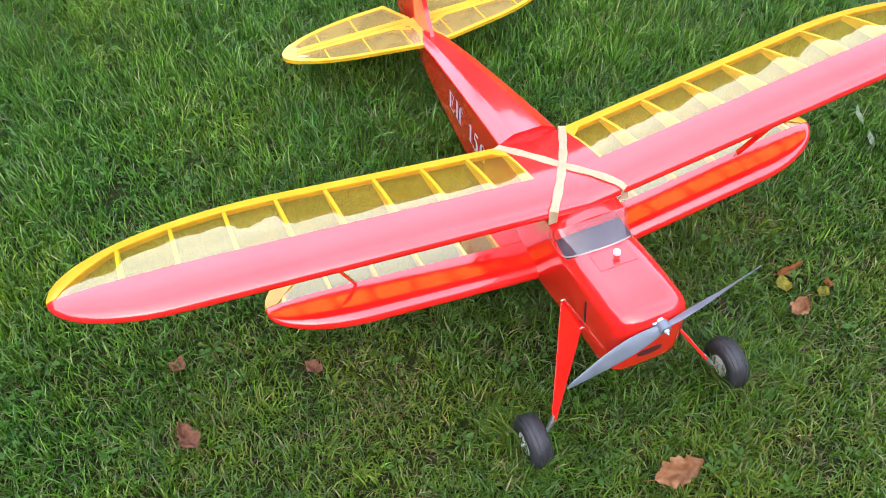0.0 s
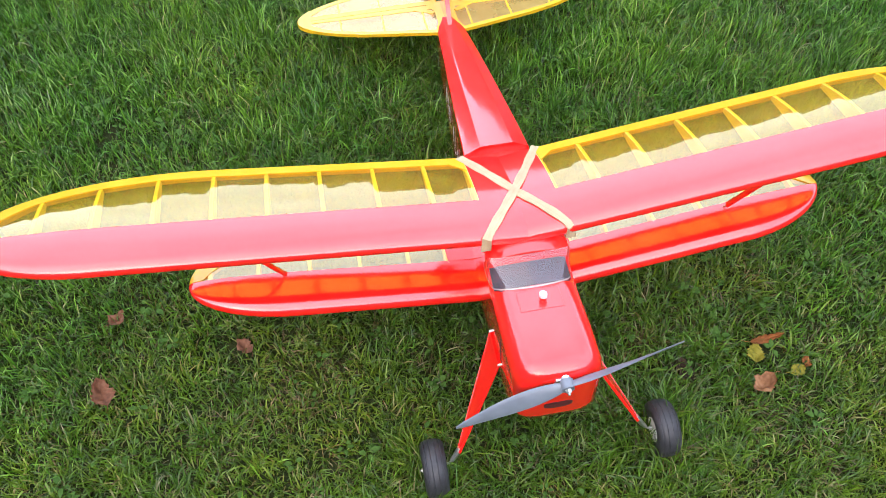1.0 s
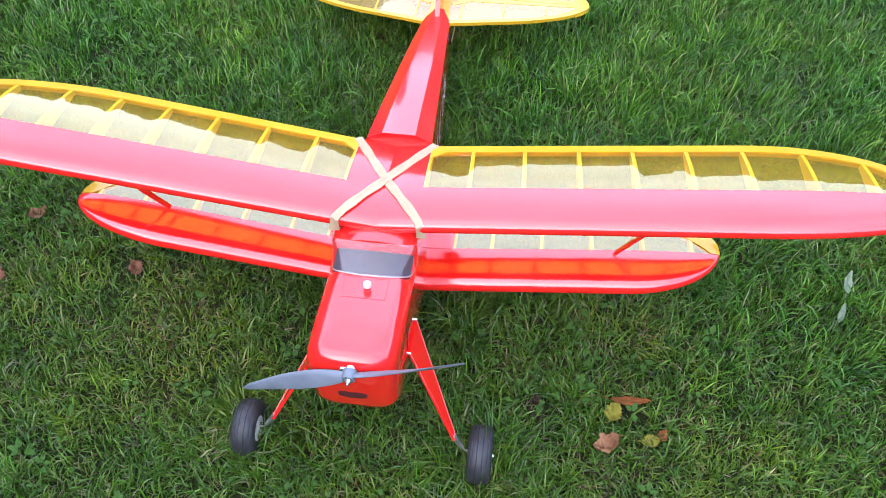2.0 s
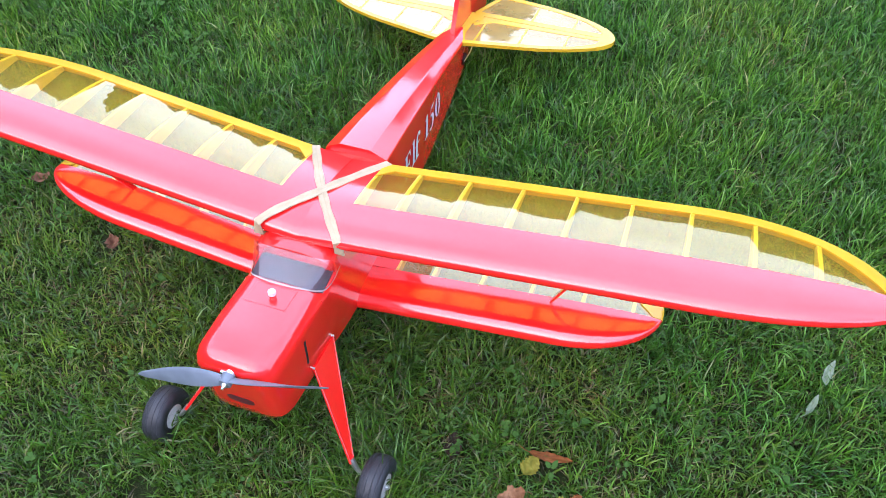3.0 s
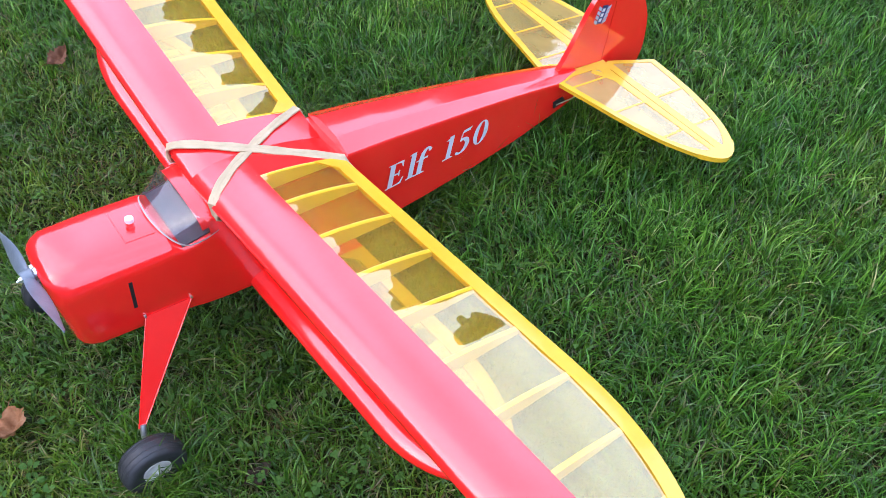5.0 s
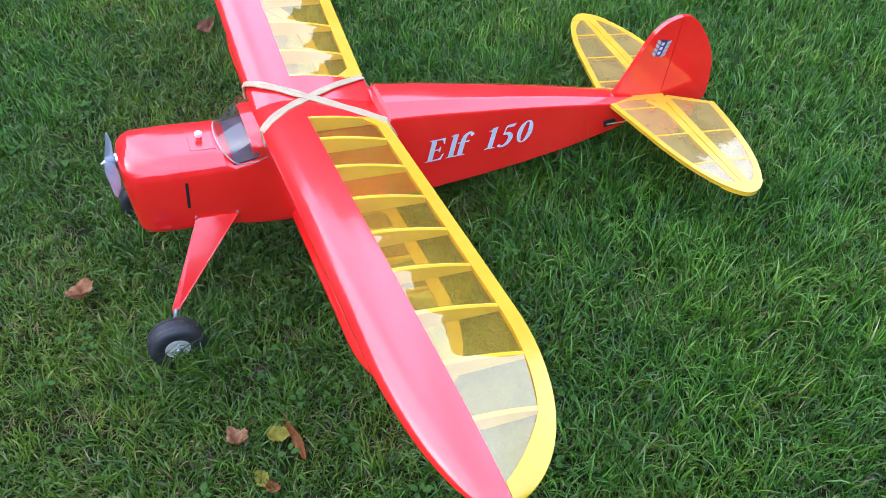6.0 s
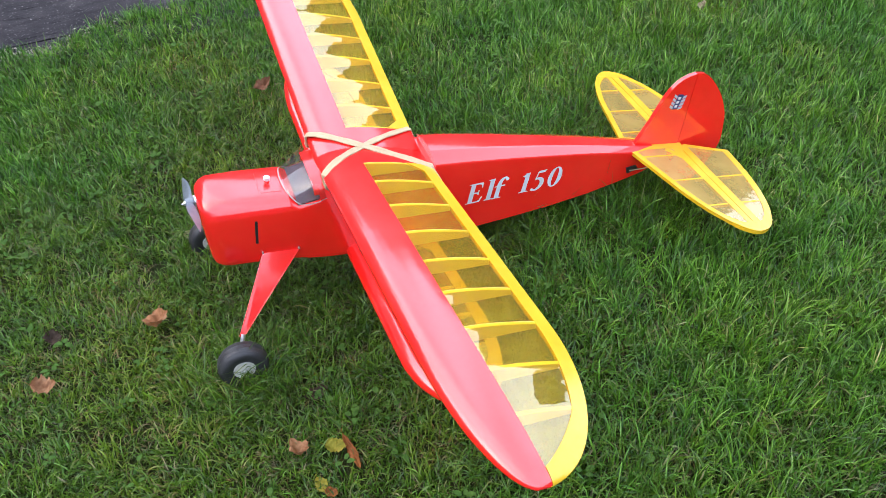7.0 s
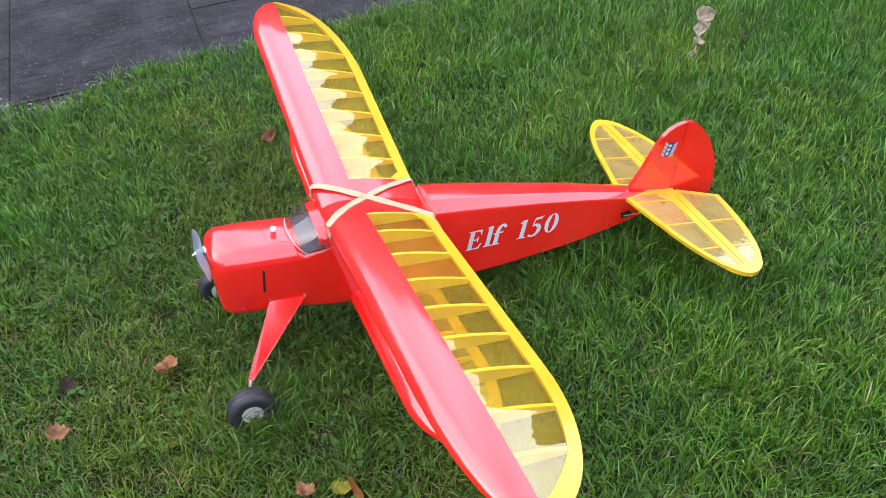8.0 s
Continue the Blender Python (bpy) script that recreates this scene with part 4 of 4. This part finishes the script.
def build_gear(s):
    top_f, top_r = Vector((s * 0.0628, 0.1080, 0.1680)), Vector((s * 0.0622, 0.1705, 0.1560))
    low = Vector((s * 0.136, 0.035, 0.060))
    dn = (low - (top_f + top_r) / 2).normalized()
    fwd = Vector((0, 1, -0.12)).normalized()
    n = dn.cross(fwd).normalized()
    leg = part("landing_leg", bevelled(slab([top_f, top_r, low + fwd * 0.0048, low - fwd * 0.0048], 0.0034, n), 0.001), RED, plane, "red tapered landing gear leg")
    for p, q in ((top_f, low - fwd * 0.0044), (top_r, low + fwd * 0.0044)):
        part("leg_edge", rod([p + n * s * 0.0016, q + n * s * 0.0016], 0.0009, 6), RED, leg)
    for p in (top_f, top_r):
        part("screw", rod([p - Vector((s * 0.003, 0, -0.002)), p + Vector((s * 0.0026, 0, 0.002))], [0.0022, 0.0018], 8), SILVER, leg)
    end = Vector((s * 0.1490, 0.029, 0.041))
    part("ferrule", rod([low - dn * 0.004, low.lerp(end, 0.5), end], [0.0046, 0.0042, 0.0034], 12), SILVER, leg, "bare metal ferrule")
    hub = Vector((s * 0.176, 0.024, 0.034))
    part("axle", rod([end, end + Vector((s * 0.004, -0.002, -0.004)), hub + Vector((s * 0.021, 0, 0))], 0.0018, 8), SILVER, leg)
    tyre = [(-0.0142, 0.0186), (-0.0163, 0.0240), (-0.0180, 0.0305), (-0.0175, 0.0362), (-0.0150, 0.0405), (-0.0120, 0.0422), (-0.0112, 0.0417), (-0.0104, 0.0426), (-0.0050, 0.0436), (-0.0042, 0.0431), (-0.0034, 0.0438)]
    tyre = tyre + [(-x, r) for x, r in tyre[::-1]]
    m = Matrix.Translation(hub)
    wheel = part("wheel", moved(turned([(-0.0150, 0.0030), (-0.0150, 0.0065), (-0.0147, 0.0074), (-0.0145, 0.0138), (-0.0150, 0.0150), (-0.0156, 0.0170), (-0.0150, 0.0192), (0.0150, 0.0192), (0.0156, 0.0170), (0.0150, 0.0150), (0.0145, 0.0138), (0.0147, 0.0074), (0.0150, 0.0065), (0.0150, 0.0030)], 36), m), RIM, plane, "black-tyred wheel with pale rim")
    part("tyre", moved(turned(tyre, 48, False), m), RUBBER, wheel, "black rubber tyre with fine grooves")
    part("collet", moved(turned([(s * 0.0135, 0.0036), (s * 0.019, 0.0036), (s * 0.0195, 0.003)], 12), m), SILVER, wheel)


for s in (1, -1):
    build_gear(s)


# ---- paving ----
def stone_material():
    """Dark rough concrete slabs with pale grit, streaks and damp stains."""
    m, n, l, p = material("dark_paving")
    t = noise_node(n, l, 5.0, 8.0, 0.7)
    r = ramp_node(n, l, t.outputs["Fac"], [(0.28, (0.013, 0.012, 0.014)), (0.5, (0.031, 0.028, 0.031)), (0.72, (0.062, 0.056, 0.058))])
    co, mp, streak = n.new("ShaderNodeTexCoord"), n.new("ShaderNodeMapping"), n.new("ShaderNodeTexNoise")
    mp.inputs["Scale"].default_value = (22.0, 3.0, 2.0)
    streak.inputs["Scale"].default_value, streak.inputs["Detail"].default_value = 2.0, 5.0
    l.new(co.outputs["Object"], mp.inputs["Vector"])
    l.new(mp.outputs[0], streak.inputs["Vector"])
    k = ramp_node(n, l, streak.outputs["Fac"], [(0.38, (0.55, 0.52, 0.55)), (0.55, (1.0, 1.0, 1.0)), (0.75, (1.25, 1.22, 1.2))])
    wash = n.new("ShaderNodeMixRGB")
    wash.blend_type, wash.inputs[0].default_value = "MULTIPLY", 0.45
    l.new(r.outputs[0], wash.inputs[1])
    l.new(k.outputs[0], wash.inputs[2])
    # thin grooves of the riven face
    mp2, crack = n.new("ShaderNodeMapping"), n.new("ShaderNodeTexNoise")
    mp2.inputs["Scale"].default_value, mp2.inputs["Rotation"].default_value = (34.0, 3.2, 2.0), (0, 0, 0.10)
    crack.inputs["Scale"].default_value, crack.inputs["Detail"].default_value, crack.inputs["Roughness"].default_value = 1.3, 3.0, 0.6
    l.new(co.outputs["Object"], mp2.inputs["Vector"])
    l.new(mp2.outputs[0], crack.inputs["Vector"])
    ck = ramp_node(n, l, crack.outputs["Fac"], [(0.33, (0.30, 0.30, 0.32)), (0.37, (1.0, 1.0, 1.0))])
    groove = n.new("ShaderNodeMixRGB")
    groove.blend_type, groove.inputs[0].default_value = "MULTIPLY", 0.9
    l.new(wash.outputs[0], groove.inputs[1])
    l.new(ck.outputs[0], groove.inputs[2])
    grit = noise_node(n, l, 140.0, 3.0, 0.7)
    g = ramp_node(n, l, grit.outputs["Fac"], [(0.62, (0.0, 0.0, 0.0)), (0.72, (0.22, 0.21, 0.20))])
    add = n.new("ShaderNodeMixRGB")
    add.blend_type = "ADD"
    add.inputs[0].default_value = 1.0
    l.new(groove.outputs[0], add.inputs[1])
    l.new(g.outputs[0], add.inputs[2])
    l.new(add.outputs[0], p.inputs["Base Color"])
    b = bump_node(n, l, grit.outputs["Fac"], 0.8, 0.004)
    b2 = bump_node(n, l, streak.outputs["Fac"], 0.4, 0.006, b.outputs[0])
    l.new(b2.outputs[0], p.inputs["Normal"])
    p.inputs["Roughness"].default_value, p.inputs["Specular IOR Level"].default_value = 0.95, 0.2
    return m


STONE = stone_material()
JOINT = surface("mossy_joint", (0.006, 0.007, 0.004), (0.030, 0.032, 0.016), 25.0, 0.95, bump=0.6, bump_scale=150.0)


def build_paving():
    bed = bmesh.new()
    bmesh.ops.create_cube(bed, size=1, matrix=Matrix.Translation((-2.86, 0.41, GROUND_Z - 0.02 + 0.0015)) @ Matrix.Diagonal((3.6, 12.6, 0.04, 1)))
    pave = tagged(part("pavement", bed, JOINT), "dark stone slab paving beside the lawn", "paving", kind="structure")
    rng = random.Random(5)
    for col in range(-10, 12):
        y0 = -0.397 + 0.565 * col
        off = [-1.487, -1.784, -1.556][(col + 1) % 3]
        for row in range(-1, 5):
            x1 = off - 0.60 * row + 0.60
            x0 = x1 - 0.60
            x1 = min(x1, -1.06)
            if x1 - x0 < 0.05 or x0 < -4.6:
                continue
            g = 0.0032 + rng.uniform(-0.0006, 0.0006)
            z = GROUND_Z - 0.003 + rng.uniform(-0.001, 0.001)
            bm = slab([(x0 + g, y0 + g, z), (x1 - g, y0 + g, z), (x1 - g, y0 + 0.565 - g, z), (x0 + g, y0 + 0.565 - g, z)], 0.018, (0, 0, 1))
            part("slab", bevelled(bm, 0.003, 1), STONE, pave, smooth=False)


build_paving()


def build_edge_grit(count, seed):
    """Pale grit and crumbs of moss washed up where the lawn meets the paving, as one mesh."""
    rng = random.Random(seed)
    verts, faces = [], []
    for _ in range(count):
        y = rng.gauss(-0.44, 0.16)
        x = paving_edge(y) + rng.gauss(0.0, 0.022)
        r = rng.uniform(0.0012, 0.0042)
        o = len(verts)
        z = GROUND_Z + 0.006 + r * 0.5
        for dx, dy, dz in ((1, 0, 0), (0.2, 1, 0.1), (-1, 0.1, 0), (-0.1, -1, -0.1), (0, 0, 0.8), (0, 0, -0.9)):
            verts.append((x + r * dx * rng.uniform(0.6, 1.3), y + r * dy * rng.uniform(0.6, 1.5), z + r * dz))
        for a, b in ((0, 1), (1, 2), (2, 3), (3, 0)):
            faces += [(o + a, o + b, o + 4), (o + b, o + a, o + 5)]
    me = bpy.data.meshes.new("edge_grit")
    me.from_pydata(verts, [], faces)
    me.materials.append(GRIT)
    tagged(new("edge_grit", me), "pale grit and dry crumbs along the paving edge", "grit", kind="stuff")


GRIT = surface("pale_grit", (0.16, 0.14, 0.10), (0.42, 0.39, 0.32), 90.0, 0.9, bump=0.3)
build_edge_grit(900, 31)

ASPHALT = surface("worn_asphalt", (0.026, 0.026, 0.030), (0.062, 0.060, 0.068), 70.0, 0.9, bump=0.9, bump_scale=170.0, distance=0.004)
LIMESTONE = surface("pale_stone", (0.26, 0.235, 0.21), (0.46, 0.42, 0.38), 35.0, 0.85, bump=0.6, bump_scale=160.0, distance=0.003)


def build_road():
    """The drive along the other side of the lawn, with an uneven edge."""
    n = 130
    ys = [-6.0 + 12.8 * k / n for k in range(n + 1)]
    near = [1.050 + 0.018 * math.sin(4.1 * y + 1.0) + 0.06 * math.exp(-((y - 0.70) / 0.07) ** 2) + 0.008 * math.sin(31 * y) for y in ys]
    z = GROUND_Z + 0.006
    rows = [[(x, y, GROUND_Z - 0.01), (x, y, z - 0.003), (x + 0.006, y, z), (4.2, y, z), (4.2, y, GROUND_Z - 0.01)] for x, y in zip(near, ys)]
    tagged(part("road", loft(rows), ASPHALT), "dark worn asphalt drive beside the lawn", "drive", kind="structure")
    # a pale lump of stone on its edge
    bm = bmesh.new()
    bmesh.ops.create_icosphere(bm, subdivisions=3, radius=1.0)
    for v in bm.verts:
        p = v.co.copy()
        k = 1 + 0.16 * math.sin(3.1 * p.x + 2.0 * p.y) + 0.12 * math.sin(4.7 * p.y - 3.0 * p.z + 1) + 0.06 * math.sin(11 * p.x + 9 * p.z)
        v.co = Vector((p.x * 0.040 * k * (0.75 + 0.35 * p.x), p.y * 0.021 * k, max(p.z, -0.6) * 0.017 * k))
    stone = tagged(part("stone", bm, LIMESTONE), "pale rough stone lying at the lawn's edge", "stone")
    stone.matrix_world = pose(1.100, 0.803, z + 0.009, 0, 0, -25)


build_road()


# ---- fallen leaves and weeds ----
def leaf_material(name, dark, light, vein):
    m, n, l, p = material(name)
    t = noise_node(n, l, 60.0, 5.0, 0.65)
    r = ramp_node(n, l, t.outputs["Fac"], [(0.25, dark), (0.5, light), (0.75, vein)])
    l.new(r.outputs[0], p.inputs["Base Color"])
    b = bump_node(n, l, t.outputs["Fac"], 0.4, 0.002)
    l.new(b.outputs[0], p.inputs["Normal"])
    p.inputs["Roughness"].default_value, p.inputs["Specular IOR Level"].default_value = 0.75, 0.25
    thru, mix = n.new("ShaderNodeBsdfTranslucent"), n.new("ShaderNodeMixShader")
    l.new(r.outputs[0], thru.inputs[0])
    mix.inputs[0].default_value = 0.2
    l.new(p.outputs[0], mix.inputs[1])
    l.new(thru.outputs[0], mix.inputs[2])
    l.new(mix.outputs[0], n["Material Output"].inputs[0])
    return m


BROWN = leaf_material("brown_leaf", (0.075, 0.028, 0.016), (0.18, 0.075, 0.042), (0.27, 0.135, 0.085))
RUST = leaf_material("rust_leaf", (0.090, 0.028, 0.008), (0.221, 0.072, 0.019), (0.295, 0.123, 0.041))
TAN = leaf_material("tan_leaf", (0.12, 0.050, 0.022), (0.26, 0.120, 0.058), (0.38, 0.21, 0.11))
BUFF = leaf_material("buff_leaf", (0.15, 0.055, 0.021), (0.28, 0.118, 0.050), (0.37, 0.20, 0.11))
OLIVE = leaf_material("yellow_leaf", (0.11, 0.105, 0.012), (0.20, 0.18, 0.02), (0.28, 0.24, 0.04))
PALE = leaf_material("pale_leaf", (0.13, 0.18, 0.10), (0.21, 0.26, 0.17), (0.32, 0.36, 0.28))
DRIED = leaf_material("dried_leaf", (0.24, 0.18, 0.12), (0.40, 0.32, 0.24), (0.50, 0.43, 0.35))
# Soil brown, for leaf shapes that stand in for bare spots.
SOIL_SPOT = leaf_material("dark_soil_spot", (0.014, 0.009, 0.006), (0.035, 0.021, 0.013), (0.06, 0.036, 0.022))


def leaf_mesh(length, width, lobes, curl, fold, seed, stalk=True):
    """A dry leaf: a lobed outline, folded along its midrib and curled."""
    rng = random.Random(seed)
    bm = bmesh.new()
    nu, nv = 28, 6
    ph = rng.uniform(0, 6)
    grid = []
    for i in range(nu + 1):
        u = i / nu
        w = width / 2 * (math.sin(math.pi * u ** 0.85) ** 0.8) * (1 + 0.34 * (abs(math.sin(math.pi * lobes * u + ph)) ** 0.7 - 0.65) * (1 if lobes else 0)) * (1 + 0.10 * math.sin(41 * u + 2 * ph) + rng.uniform(-0.07, 0.07)) + 0.0006
        row = []
        for j in range(-nv, nv + 1):
            v = j / nv
            x = length * (u - 0.5)
            y = w * v * (1 + 0.08 * math.sin(5 * u + 3 * v + seed))
            z = fold * abs(y) + curl * (2 * (u - 0.5)) ** 2 * length * 0.5 + (0.20 if lobes else 0.10) * w * math.sin(7 * u + 4 * v + ph) + 0.08 * w * math.sin(17 * u - 6 * v)
            row.append(bm.verts.new((x, y, z)))
        grid.append(row)
    for a, b in zip(grid, grid[1:]):
        for k in range(2 * nv):
            bm.faces.new((a[k], a[k + 1], b[k + 1], b[k]))
    if stalk:
        # the stalk
        pts = [Vector((-length * 0.5, 0, curl * length * 0.5)), Vector((-length * 0.62, 0.002, curl * length * 0.5 + 0.002)), Vector((-length * 0.72, 0.006, curl * length * 0.5))]
        for p, q in zip(pts, pts[1:]):
            c = [bm.verts.new(p + Vector((0, d, e))) for d, e in ((-0.0006, 0), (0.0006, 0), (0, 0.001))]
            d2 = [bm.verts.new(q + Vector((0, d, e))) for d, e in ((-0.0006, 0), (0.0006, 0), (0, 0.001))]
            for k in range(3):
                bm.faces.new((c[k], c[(k + 1) % 3], d2[(k + 1) % 3], d2[k]))
    return bm


def fallen_leaf(mat, label, at, size, turn, tilt=(0, 0), lobes=3, curl=0.5, fold=0.4, seed=1, name="fallen_leaf"):
    ob = tagged(part(name, leaf_mesh(size[0], size[1], lobes, curl, fold, seed), mat, angle=80), label, "leaf", "leaves on the lawn")
    ob.matrix_world = pose(*at, tilt[0], tilt[1], turn)
    return ob


fallen_leaf(BROWN, "brown curled dead leaf lying in the grass", (-0.668, 0.243, 0.020), (0.050, 0.030), 110, (10, -12), 2, 0.7, 0.7, 2)
fallen_leaf(BROWN, "small brown dead leaf half hidden in grass", (-0.655, 0.388, 0.002), (0.036, 0.024), 60, (0, 10), 2, 0.6, 0.5, 3)
fallen_leaf(TAN, "tan dead leaf with curled pointed corners", (0.372, 0.073, 0.014), (0.042, 0.031), 205, (14, 10), 2, 0.75, 0.55, 4)
fallen_leaf(OLIVE, "yellow heart-shaped leaf lying among the grass", (0.382, 0.133, 0.008), (0.036, 0.028), 70, (0, 0), 0, 0.3, 0.4, 5)
fallen_leaf(RUST, "long narrow crumpled rust-brown leaf", (0.405, 0.156, 0.005), (0.066, 0.013), 8, (14, 6), 2, 0.5, 0.9, 6)
fallen_leaf(OLIVE, "dull yellow leaf sunk in the grass", (0.440, 0.093, 0.004), (0.032, 0.020), 20, (0, 6), 0, 0.3, 0.4, 7)
fallen_leaf(RUST, "small orange-brown leaf beside a yellow one", (0.458, 0.104, 0.006), (0.022, 0.015), 60, (10, 6), 2, 0.5, 0.5, 17)
fallen_leaf(BUFF, "large tan oak leaf lying in the grass", (0.016, -0.104, 0.024), (0.080, 0.040), -10, (5, -30), 4, 0.45, 0.50, 8)
fallen_leaf(TAN, "small tan dead leaf with wavy lobes", (0.080, -0.308, 0.016), (0.042, 0.032), 80, (8, 8), 4, 0.7, 0.5, 9)
fallen_leaf(SOIL_SPOT, "leaf-shaped patch standing in for dark bare soil", (-0.044, -0.291, -0.003), (0.040, 0.026), 40, (0, 0), 2, 0.5, 0.5, 10)
fallen_leaf(PALE, "pale whitish-green leaf standing in the grass", (0.781, 0.424, 0.019), (0.044, 0.015), 78, (20, -24), 0, 0.3, 0.5, 11)
fallen_leaf(PALE, "small pale whitish-green leaf on the grass", (0.766, 0.362, 0.013), (0.038, 0.010), 70, (-14, -12), 0, 0.3, 0.6, 12)
fallen_leaf(BROWN, "brown dead leaf in the longer grass", (0.272, 1.543, 0.024), (0.060, 0.040), 10, (8, 0), 3, 0.6, 0.5, 13)
fallen_leaf(BROWN, "small brown leaf deep in the grass", (-0.445, 0.300, -0.002), (0.036, 0.022), 130, (0, 0), 2, 0.5, 0.5, 14)
fallen_leaf(SOIL_SPOT, "leaf-shaped patch standing in for dark bare soil", (0.262, 0.130, -0.004), (0.045, 0.022), 100, (0, 0), 2, 0.5, 0.5, 15)

# withered spray of leaflets
spray = thing("withered_spray", "withered spray of pale dried leaflets standing in grass", "dead plant", at=(-0.555, 1.420, 0))
stem = curve_through([(0, 0, -0.012), (-0.012, 0.012, 0.030), (-0.040, 0.040, 0.068), (-0.075, 0.078, 0.085)], 5)
part("stem", rod(stem, 0.0016, 6), DRIED, spray)
for k, (f, size, turn) in enumerate(((3, 0.024, 20), (6, 0.030, 150), (9, 0.034, 60), (11, 0.040, 120), (13, 0.044, 30), (15, 0.040, 160), (15, 0.034, 80))):
    leaflet = part("leaflet", leaf_mesh(1.2 * size, size, 2, 0.8, 0.6, 20 + k, stalk=False), DRIED, spray)
    leaflet.matrix_basis = Matrix.Translation(stem[f] + Vector((0, 0, 0.004))) @ pose(0, 0, 0, 25, -20 + 9 * k, turn)


def build_clover(count, seed):
    """Low broad-leaved weeds as one mesh of small three-part leaves."""
    rng = np.random.default_rng(seed)
    bm_v, bm_f = [], []
    for _ in range(count):
        x, y = rng.uniform(-1.1, 1.2), rng.uniform(-0.6, 2.2)
        if x < -1.1 or math.sin(5 * x + 1) * math.sin(4 * y) < 0.15:
            continue
        z = GROUND_Z + rng.uniform(0.012, 0.034)
        turn, r, tip = rng.uniform(0, 6.28), rng.uniform(0.0022, 0.0046), rng.uniform(-0.5, 0.5)
        for k in range(3):
            a = turn + k * 2.094
            c = (x + r * math.cos(a), y + r * math.sin(a))
            o = len(bm_v)
            for j in range(8):
                b = a + j * math.pi / 4
                q = 0.85 if j == 0 else 1.0
                dx, dy = r * 0.9 * q * math.cos(b), r * 0.9 * q * math.sin(b)
                bm_v.append((c[0] + dx, c[1] + dy, z + tip * dx + 0.12 * abs(math.sin(b - a)) * r))
            bm_f.append(tuple(range(o, o + 8)))
    me = bpy.data.meshes.new("clover")
    me.from_pydata(bm_v, [], bm_f)
    me.materials.append(WEED)
    tagged(new("clover", me), "small green clover leaves among the grass", "weeds", kind="stuff")


def build_weeds(count, seed):
    """Low weeds: rosettes of oval leaves, each folded along its midrib, as one mesh."""
    rng = np.random.default_rng(seed)
    verts, faces = [], []
    for _ in range(count):
        cx, cy = rng.uniform(-1.1, 1.0), rng.uniform(-0.6, 1.9)
        size = rng.uniform(0.007, 0.016)
        turn = rng.uniform(0, 6.28)
        for k in range(rng.integers(2, 6)):
            a = turn + k * 2.4 + rng.normal(0, 0.3)
            long, wide = size * rng.uniform(0.7, 1.2), size * rng.uniform(0.20, 0.34)
            rise, droop, z0 = rng.uniform(0.2, 0.7), rng.uniform(0.4, 1.0), GROUND_Z + rng.uniform(0.010, 0.024)
            c, d = math.cos(a), math.sin(a)
            o, steps = len(verts), 6
            for i in range(steps + 1):
                u = i / steps
                w = wide * (math.sin(math.pi * min(1.0, 0.06 + 0.94 * u) ** 0.8) ** 0.9) + 0.0004
                r, z = 0.004 + long * u, z0 + long * (rise * u - 0.5 * droop * u * u)
                for v, lift in ((-1, 0.25), (0, 0.0), (1, 0.25)):
                    verts.append((cx + r * c - v * w * d, cy + r * d + v * w * c, z + lift * w + 0.08 * w * math.sin(9 * u + 2 * v + k)))
            for i in range(steps):
                for j in range(2):
                    q = o + 3 * i + j
                    faces.append((q, q + 1, q + 4, q + 3))
    me = bpy.data.meshes.new("lawn_weeds")
    me.from_pydata(verts, [], faces)
    me.materials.append(WEED)
    me.polygons.foreach_set("use_smooth", [True] * len(faces))
    tagged(new("lawn_weeds", me), "low broad-leaved green weeds growing in the lawn", "weeds", kind="stuff")


WEED = leaf_material("weed_leaf", (0.022, 0.066, 0.008), (0.042, 0.105, 0.014), (0.070, 0.135, 0.024))
build_clover(3000, 8)
build_weeds(700, 12)


# ---- surroundings out of view ----
# Unseen dark ring, added for what the glossy wings and body mirror.
UNSEEN_RING = surface("unseen_ring", (0.085, 0.075, 0.068), (0.19, 0.165, 0.145), 1.5, 0.9, bump=0.8, bump_scale=14.0, distance=0.05)


# Ring heights by bearing, set by where mirrored sky ends in the films.
SKYLINE = [(0, 3.0), (60, 2.9), (84, 2.7), (87, 1.4), (98, 1.4), (101, 2.0), (104, 2.0), (107, 1.6), (121, 1.5), (124, 3.0), (127, 3.5), (132, 3.9), (140, 4.2), (152, 4.4), (165, 4.9), (200, 5.0), (270, 4.4), (315, 3.6), (360, 3.0)]


def build_unseen_ring():
    rows, n = [], 220
    rng = random.Random(9)
    for k in range(n):
        a = 2 * math.pi * k / n
        h = lerp(SKYLINE, 360 * k / n)[0] + 0.16 * math.sin(11 * a) + 0.12 * math.sin(29 * a + 1) + rng.uniform(-0.12, 0.12)
        c, s = math.cos(a), math.sin(a)
        rows.append([(r * c, 0.4 + r * s, z) for r, z in ((8.0, GROUND_Z), (7.8, h * 0.5), (8.0, h * 0.9), (8.4, h), (9.6, h * 0.95), (10.0, GROUND_Z))])
    bm = bmesh.new()
    vs = [[bm.verts.new(p) for p in row] for row in rows]
    for i in range(n):
        a, b = vs[i], vs[(i + 1) % n]
        for j in range(5):
            bm.faces.new((a[j], a[j + 1], b[j + 1], b[j]))
    tagged(part("backdrop", bm, UNSEEN_RING), "dark uneven ring added out of view for reflections", "garden wall", kind="structure")


build_unseen_ring()
